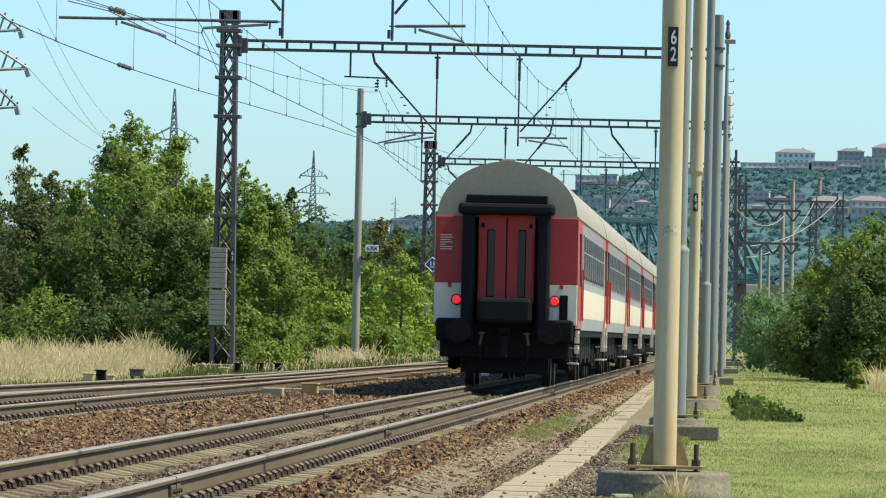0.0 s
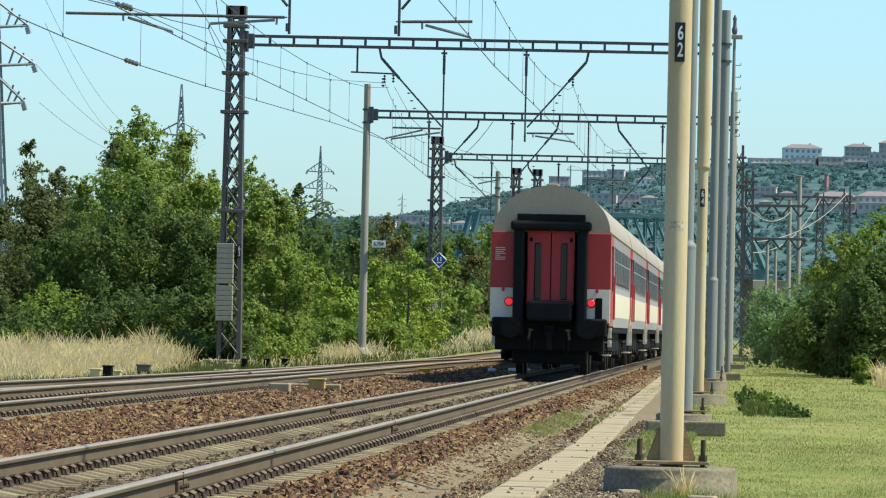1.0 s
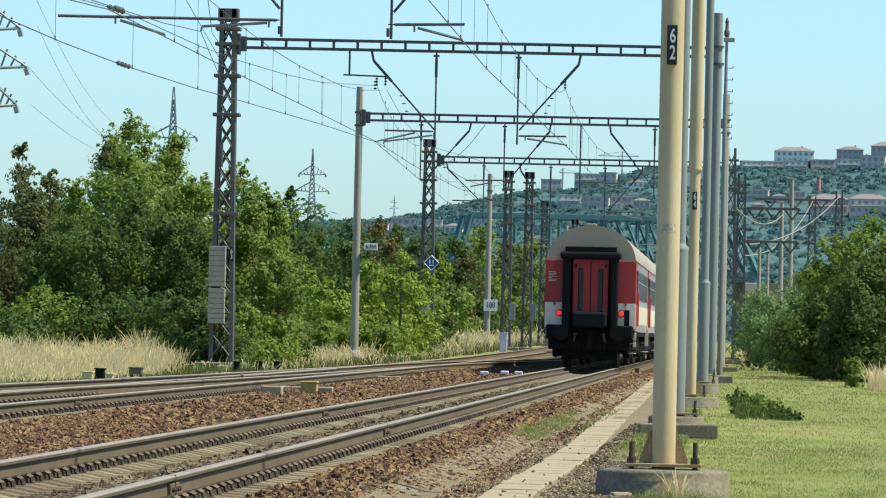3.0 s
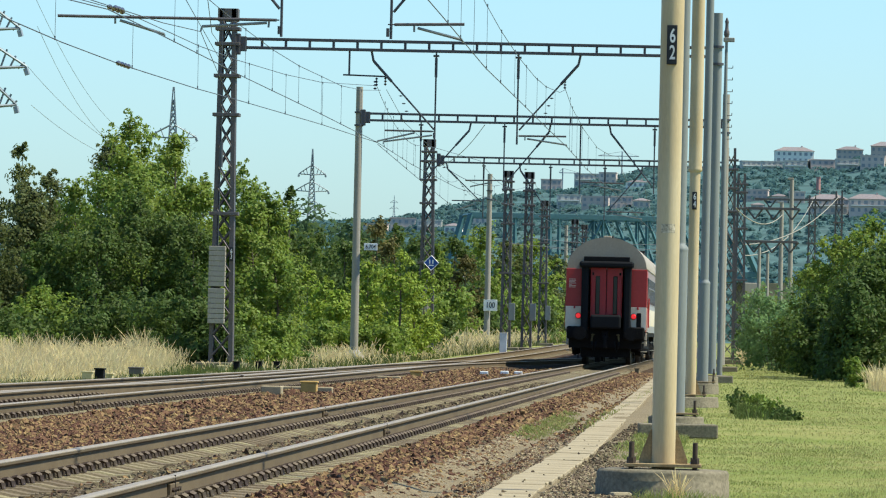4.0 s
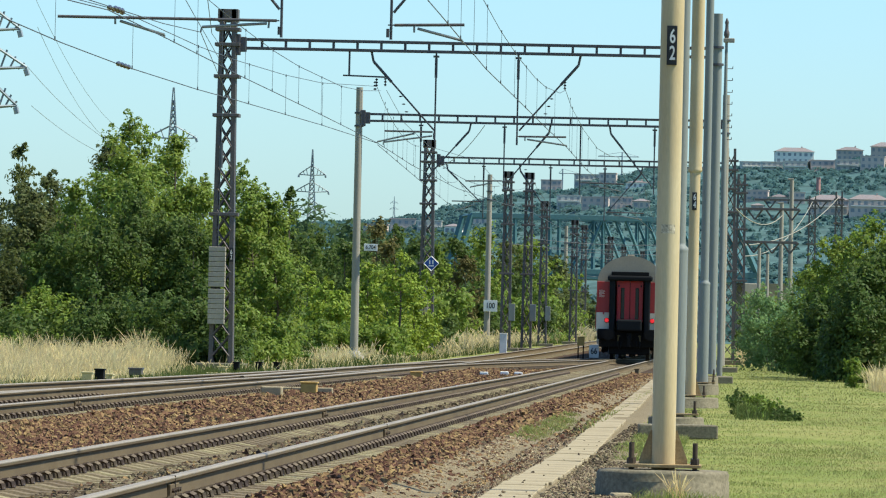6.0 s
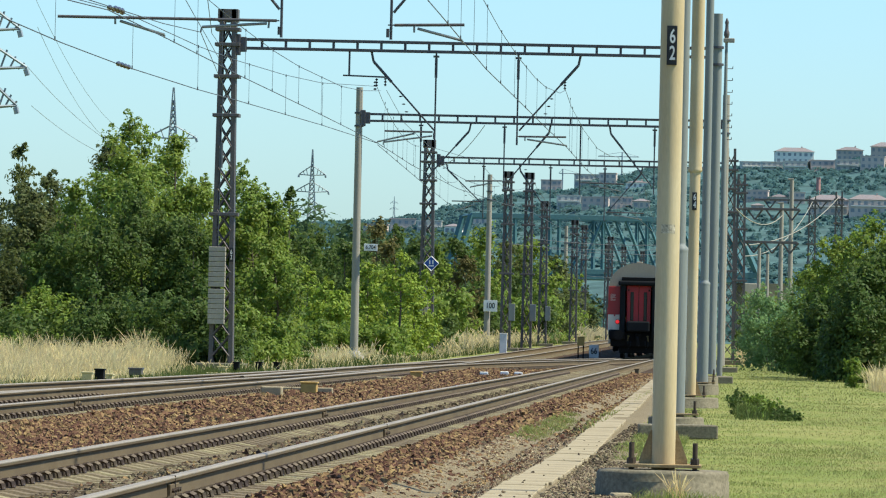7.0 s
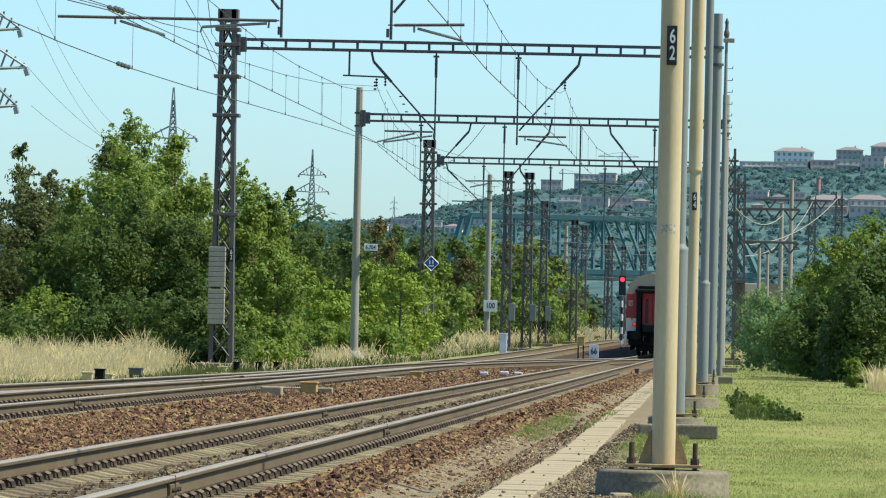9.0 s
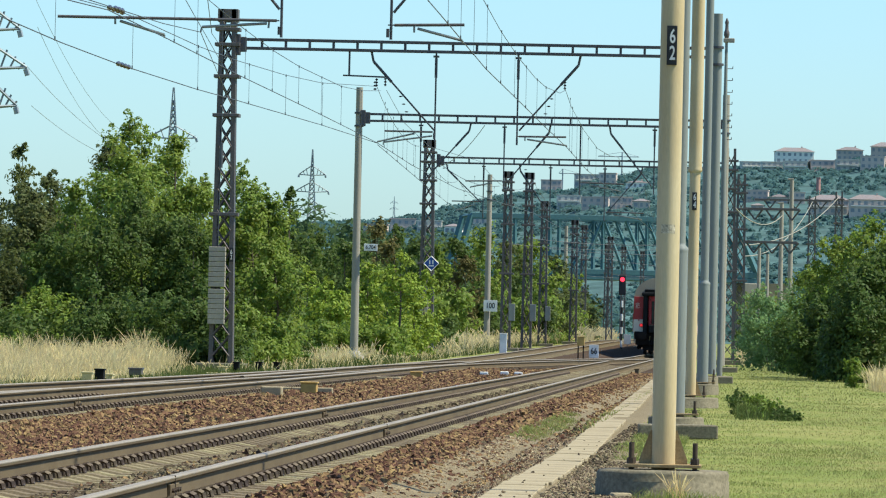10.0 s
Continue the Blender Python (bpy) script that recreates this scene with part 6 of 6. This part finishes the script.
def build_bridge():
    """A teal truss bridge far down the line, standing a little askew."""
    t = thing("truss_bridge", "teal-painted steel truss railway bridge in the distance", "bridge", (-35.2, 772, 0), turn=9)
    L, lo, hi, dep = 38.0, 9.0, 15.7, 9.0
    n, x0, x1 = 12, 1.8, 35.0
    for y in (0, dep):
        for z, xa, xb, nm in ((hi, x0, x1, "top_chord"), (lo, 0.0, L, "bottom_chord")):
            bm = bmesh.new()
            box(bm, (xa, y - 0.25, z - 0.32), (xb, y + 0.25, z + 0.32), 0.04)
            part(nm, bm, M_TEAL, t)
        for xa, xb in ((0, x0), (L, x1)):
            bm = bmesh.new()
            bar(bm, (xa, y, lo), (xb, y, hi), 0.6)
            part("end_post", bm, M_TEAL, t)
        for k in range(n):
            xa, xb = x0 + (x1 - x0) * k / n, x0 + (x1 - x0) * (k + 1) / n
            if k >= 5:
                bm = bmesh.new()
                bar(bm, (xa, y, lo if k < n // 2 else hi), (xb, y, hi if k < n // 2 else lo), 0.32)
                part("diagonal", bm, M_TEAL, t)
            if k % 2:
                bm = bmesh.new()
                bar(bm, (xb, y, lo), (xb, y, hi), 0.36)
                part("upright", bm, M_TEAL, t)
    for k in range(n + 1):
        bm = bmesh.new()
        xx = x0 + (x1 - x0) * k / n
        bar(bm, (xx, 0, hi), (xx, dep, hi), 0.28)
        part("cross_beam", bm, M_TEAL, t)
    bm = bmesh.new()
    box(bm, (-1, -0.2, lo - 1.0), (L + 1, dep + 0.2, lo - 0.4), 0.05)
    part("deck", bm, M_TEAL, t)
    for x in (0.5, L - 0.5):
        bm = bmesh.new()
        box(bm, (x - 1.2, -0.5, -1), (x + 1.2, dep + 0.5, lo - 1.0), 0.1)
        part("pier", bm, M_MASTCONC, t, "grey concrete pier")


# ---- small lineside things ----
def cabinet(name, label, at, size, mat, category, legs=0.0, lid=True):
    t = thing(name, label, category, at)
    w, d, h = size
    bm = bmesh.new()
    box(bm, (-w / 2, -d / 2, legs), (w / 2, d / 2, legs + h), 0.015)
    part("body", bm, mat, t)
    if lid:
        bm = bmesh.new()
        box(bm, (-w / 2 - 0.02, -d / 2 - 0.02, legs + h - 0.004), (w / 2 + 0.02, d / 2 + 0.02, legs + h + 0.03), 0.01)
        part("lid", bm, mat, t)
    if legs:
        for s in (-1, 1):
            bm = bmesh.new()
            box(bm, (s * w * 0.36 - 0.03, -0.04, -0.1), (s * w * 0.36 + 0.03, 0.04, legs + 0.01))
            part("foot", bm, M_UNDER, t)
    return t


def slab(label, at, size, mat, turn=0.0):
    bm = bmesh.new()
    w, d, h = size
    box(bm, (-w / 2, -d / 2, -0.05), (w / 2, d / 2, h), 0.02)
    ob = part("concrete_slab", bm, mat)
    ob.matrix_basis = pose(*at, 0, 0, turn)
    return tagged(ob, label, "slab", "slabs beside the rails")


def sign(name, label, at, w, h, text, size, face, ink, post=0.0, turn=0.0, squeeze=1.0):
    t = thing(name, label, "sign", at)
    bm = bmesh.new()
    box(bm, (-w / 2, -0.015, -h / 2), (w / 2, 0.015, h / 2), 0.006)
    if turn:
        bmesh.ops.rotate(bm, verts=bm.verts, matrix=Matrix.Rotation(radians(turn), 3, "Y"))
    pl = part("plate", bm, face, t)
    if text:
        letters(pl, text, size, (0, -0.018, 0), ink, squeeze=squeeze)
    if post:
        bm = bmesh.new()
        tube(bm, (0, 0.04, -post), (0, 0.04, h / 2), 0.03)
        part("post", bm, M_MASTGREY, t)
    else:
        bm = bmesh.new()
        box(bm, (-w / 2 + 0.02, 0.012, -0.03), (w / 2 - 0.02, 0.28, 0.03))
        part("bracket", bm, M_LATTICE, t)
    return t


def build_small():
    # point machines and boxes by the far track
    cabinet("trackside_box", "cream-yellow metal trackside box", (-13.85, 132.3, -0.28), (0.22, 0.3, 0.24), M_YELLOW, "box")
    cabinet("trackside_box", "cream-yellow metal trackside box", (-13.75, 136.0, -0.28), (0.14, 0.3, 0.18), M_YELLOW, "box")
    cabinet("point_motor", "dark steel point motor box on feet", (-13.74, 133.8, -0.28), (0.19, 0.35, 0.25), M_UNDER, "point motor", 0.05)
    cabinet("point_motor", "weathered grey point motor box on feet", (-13.95, 144.0, -0.28), (0.30, 0.4, 0.14), M_LATTICE, "point motor", 0.13)
    slab("long pale yellowed board lying by the point motor", (-13.7, 145.5, -0.26), (1.3, 0.10, 0.05), M_YELLOW, 4)
    slab("long pale yellowed board lying by the point motor", (-13.5, 163, -0.27), (0.9, 0.2, 0.08), M_YELLOW, 0)
    cabinet("trackside_box", "cream-yellow metal trackside box", (-14.35, 173, -0.26), (0.24, 0.3, 0.15), M_YELLOW, "box")
    for x, y in ((-13.95, 173), (-13.55, 176), (-13.2, 178)):
        cabinet("point_motor", "dark steel point motor box on feet", (x, y, -0.28), (0.16, 0.3, 0.2), M_UNDER, "point motor", 0.1)
    slab("pale concrete slab beside the second track", (-8.30, 111, -0.2), (0.36, 0.5, 0.16), M_CONCRETE)
    cabinet("point_lock", "ochre metal lock box beside the second track", (-8.05, 117, -0.2), (0.30, 0.35, 0.18), M_ORANGE, "box")
    slab("pale concrete slab beside the second track", (-8.35, 118.5, -0.2), (1.3, 0.3, 0.09), M_CONCRETE)
    cabinet("point_lock", "ochre metal lock box beside the second track", (-8.3, 161, -0.2), (0.3, 0.3, 0.14), M_ORANGE, "box")
    slab("pale concrete slab beside the second track", (-8.6, 152, -0.2), (0.75, 0.3, 0.08), M_CONCRETE)
    for x, y in ((-7.40, 182), (-6.95, 186), (-6.5, 185)):
        slab("white-painted concrete marker block between the tracks", (x, y, -0.27), (0.24, 0.2, 0.14), M_SIGNWHITE)
    cabinet("cable_marker", "rusty brown cable marker box at the ballast edge", (-3.15, 196, -0.24), (0.13, 0.15, 0.2), M_RAIL, "box")
    cabinet("signal_cabinet", "pale grey signal cabinet in the dry grass", (-11.75, 312, 0.0), (0.36, 0.3, 1.0), M_SIGNWHITE, "cabinet")
    cabinet("signal_cabinet", "cream-yellow relay cabinet beside the lattice mast", (-14.9, 292, -0.15), (0.3, 0.3, 1.2), M_YELLOW, "cabinet")
    for x, y in ((-12.9, 344.6), (-11.8, 346.6), (-12.9, 409.75)):
        cabinet("weight_cover", "grey metal cover hung on a lattice mast", (x + 0.36, y - 0.10, lift(y) + 1.4), (0.34, 0.3, 0.95), M_MASTGREY, "cover", lid=False)
    # dwarf signal and boards between the tracks
    cabinet("dwarf_signal", "ochre dwarf signal on a short post", (-7.45, 296, -0.2), (0.34, 0.25, 0.4), M_ORANGE, "signal", 0.72)
    sign("distance_board", "white board with dark digits on a short post", (-7.03, 305, 0.24), 0.47, 0.64, "66", 0.42, M_SIGNWHITE, M_BLACK, 0.8, squeeze=0.8)
    sign("distance_board", "white board with faint dark bars on a short post", (-7.9, 446, 0.8), 0.5, 0.7, "", 0.5, M_SIGNWHITE, M_BLACK, 1.1)
    sign("kilometre_sign", "white kilometre plate with black digits on a mast", (-14.18, 238.8, 4.21), 0.52, 0.27, "6.704", 0.21, M_SIGNWHITE, M_BLACK, squeeze=0.85)
    sign("speed_sign", "white speed board with black digits on a mast", (-14.50, 363.6, 2.62), 0.80, 0.66, "100", 0.46, M_SIGNWHITE, M_BLACK, squeeze=0.78)
    d = sign("section_sign", "blue diamond catenary sign with white border on a lattice mast", (-14.68, 296.3, 4.28), 0.52, 0.52, "", 0.3, M_SIGNBLUE, M_SIGNWHITE, turn=45)
    bm = bmesh.new()
    for x in (-0.075, 0.075):
        box(bm, (x - 0.03, -0.022, -0.04), (x + 0.03, -0.016, 0.15))
    box(bm, (-0.12, -0.022, -0.14), (0.12, -0.016, -0.09))
    part("symbol", bm, M_SIGNWHITE, d)
    for k in range(4):
        bm = bmesh.new()
        a = radians(45 + 90 * k)
        bar(bm, (0.355 * math.cos(a - math.pi / 4), -0.012, 0.355 * math.sin(a - math.pi / 4)), (0.355 * math.cos(a + math.pi / 4), -0.012, 0.355 * math.sin(a + math.pi / 4)), 0.025)
        part("border", bm, M_SIGNWHITE, d)
    # the main signal down the line, showing red
    s = thing("main_signal", "railway light signal on a banded post, showing red", "signal", (-7.85, 420, 0.3))
    bm = bmesh.new()
    box(bm, (-0.24, -0.12, 3.5), (0.24, 0.12, 4.85), 0.05)
    part("head", bm, M_BLACK, s)
    bm = bmesh.new()
    tube(bm, (0, -0.12, 4.55), (0, -0.2, 4.55), 0.15, 0.15, 16)
    part("lamp", bm, M_SIGNALRED, s, "lit red lens")
    for k in range(8):
        bm = bmesh.new()
        tube(bm, (0, 0, 3.12 - 0.45 * k), (0, 0, 3.12 - 0.45 * (k + 1)), 0.075, n=12)
        part("post_band", bm, M_SIGNWHITE if k % 2 == 0 else M_BLACK, s)
    # pole with rungs and a sounder beside the right-hand masts
    p = thing("sounder_pole", "slim grey steel pole with climbing rungs and a sounder on top", "pole", (-0.56, 200, -0.2))
    bm = bmesh.new()
    lathe(bm, [(0.09, 0), (0.075, 8), (0.055, 9.6), (0.045, 10.8)], 12)
    part("pole", bm, M_MASTGREY, p)
    bm = bmesh.new()
    box(bm, (-0.10, -0.1, 10.72), (0.26, 0.1, 10.86), 0.02)
    part("crosspiece", bm, M_MASTCONC, p)
    bm = bmesh.new()
    lathe(bm, [(0.06, 10.86), (0.09, 10.95), (0.09, 11.05), (0.06, 11.12), (0.05, 11.3), (0.07, 11.36), (0.02, 11.5)], 10)
    part("sounder", bm, M_LATTICE, p)
    for k in range(7):
        bm = bmesh.new()
        z = 7.6 + 0.38 * k
        tube(bm, (0.03, 0, z), (0.22, 0, z), 0.012)
        tube(bm, (0.22, 0, z), (0.22, 0, z + 0.08), 0.012)
        part("rung", bm, M_LATTICE, p)
    foundation(-0.56, 200, -0.2, 0.5, 0.5, 0.4)
    # right-hand distance: lamp posts, timber masts, hut
    for x, y, top in ((3.44, 420, 12.1), (2.86, 430, 10.7)):
        q = thing("lamp_post", "tall pale concrete lamp post beyond the bushes", "lamp post", (x, y, -0.3), group="lamp posts")
        bm = bmesh.new()
        lathe(bm, [(0.20, 0), (0.13, top)], 10)
        part("pole", bm, M_MASTCONC, q)
        bm = bmesh.new()
        box(bm, (-0.3, -0.12, top), (0.12, 0.12, top + 0.12), 0.03)
        part("lamp_head", bm, M_MASTCONC, q)
    for x, y, h in ((6.0, 520, 13.4), (7.9, 500, 13.3)):
        lattice_mast(x, y, -0.3, h, 0.42, 0.30, False, "dark steel lattice mast beyond the bushes", gap=1.0)
    for x0, x1, y, z in ((1.0, 6.4, 440, 10.9), (0.2, 3.2, 345, 6.4), (0.2, 3.3, 348, 8.3)):
        g = thing("cross_beam", "dark steel cross beam with hangers beyond the lawn", "beam", (0, y, z), group="cross beams")
        bm = bmesh.new()
        box(bm, (x0, -0.1, -0.07), (x1, 0.1, 0.07), 0.01)
        part("chord", bm, M_LATTICE, g)
        for k in range(3):
            xx = x0 + (x1 - x0) * (k + 0.6) / 3
            bm = bmesh.new()
            bar(bm, (xx - 0.45, 0, 0), (xx, 0, -0.6), 0.07)
            bar(bm, (xx + 0.45, 0, 0), (xx, 0, -0.6), 0.07)
            part("hanger", bm, M_LATTICE, g)
    for x, y in ((1.15, 360), (1.75, 385)):
        q = thing("concrete_post", "slim pale concrete post beyond the lawn", "post", (x, y, -0.3), group="concrete posts")
        bm = bmesh.new()
        lathe(bm, [(0.13, 0), (0.09, 6.6)], 8)
        part("pole", bm, M_MASTCONC, q)
    cabinet("hut", "pale rendered flat-roofed hut behind the bushes", (2.75, 460, -0.3), (2.6, 3.0, 5.4), M_CONCRETE, "hut")
    # litter by the nearest mast
    bm = bmesh.new()
    lathe(bm, [(0.005, 0.0), (0.035, 0.005), (0.04, 0.03), (0.028, 0.065), (0.012, 0.08)], 10)
    b = part("plastic_bag", bm, M_SIGNWHITE)
    b.location = (-0.32, 49.2, -0.03)
    for v in b.data.vertices:
        v.co += Vector((noise.noise(v.co * 40), noise.noise(v.co * 40 + Vector((5, 0, 0))), noise.noise(v.co * 40 + Vector((0, 5, 0))))) * 0.012
    tagged(b, "crumpled white plastic bag on the mast foundation", "litter")
    slab("pale broken concrete piece in the grass", (-0.88, 48.2, -0.27), (0.16, 0.12, 0.05), M_CONCRETE, 20)
    slab("low concrete kerb slab in the grass", (-0.75, 80.5, -0.26), (1.02, 0.5, 0.13), M_FOUND, 3)
    slab("pale broken concrete piece in the grass", (-0.30, 47.6, -0.27), (0.22, 0.14, 0.03), M_CONCRETE, -15)


build_ground()
build_ballast()
build_path()
build_masts()
COACHES = build_train()
build_plants()
build_far()
build_small()
build_tracks()


def motions():
    for k, coach in enumerate(COACHES):
        rows = []
        for j in range(41):
            s = j * 0.25
            rows.append((s, pose(TRACK_X, 119.6 + 23.08 * s + k * (COACH_L + 0.55), 0.0)))
        walk(coach, rows)


motions()
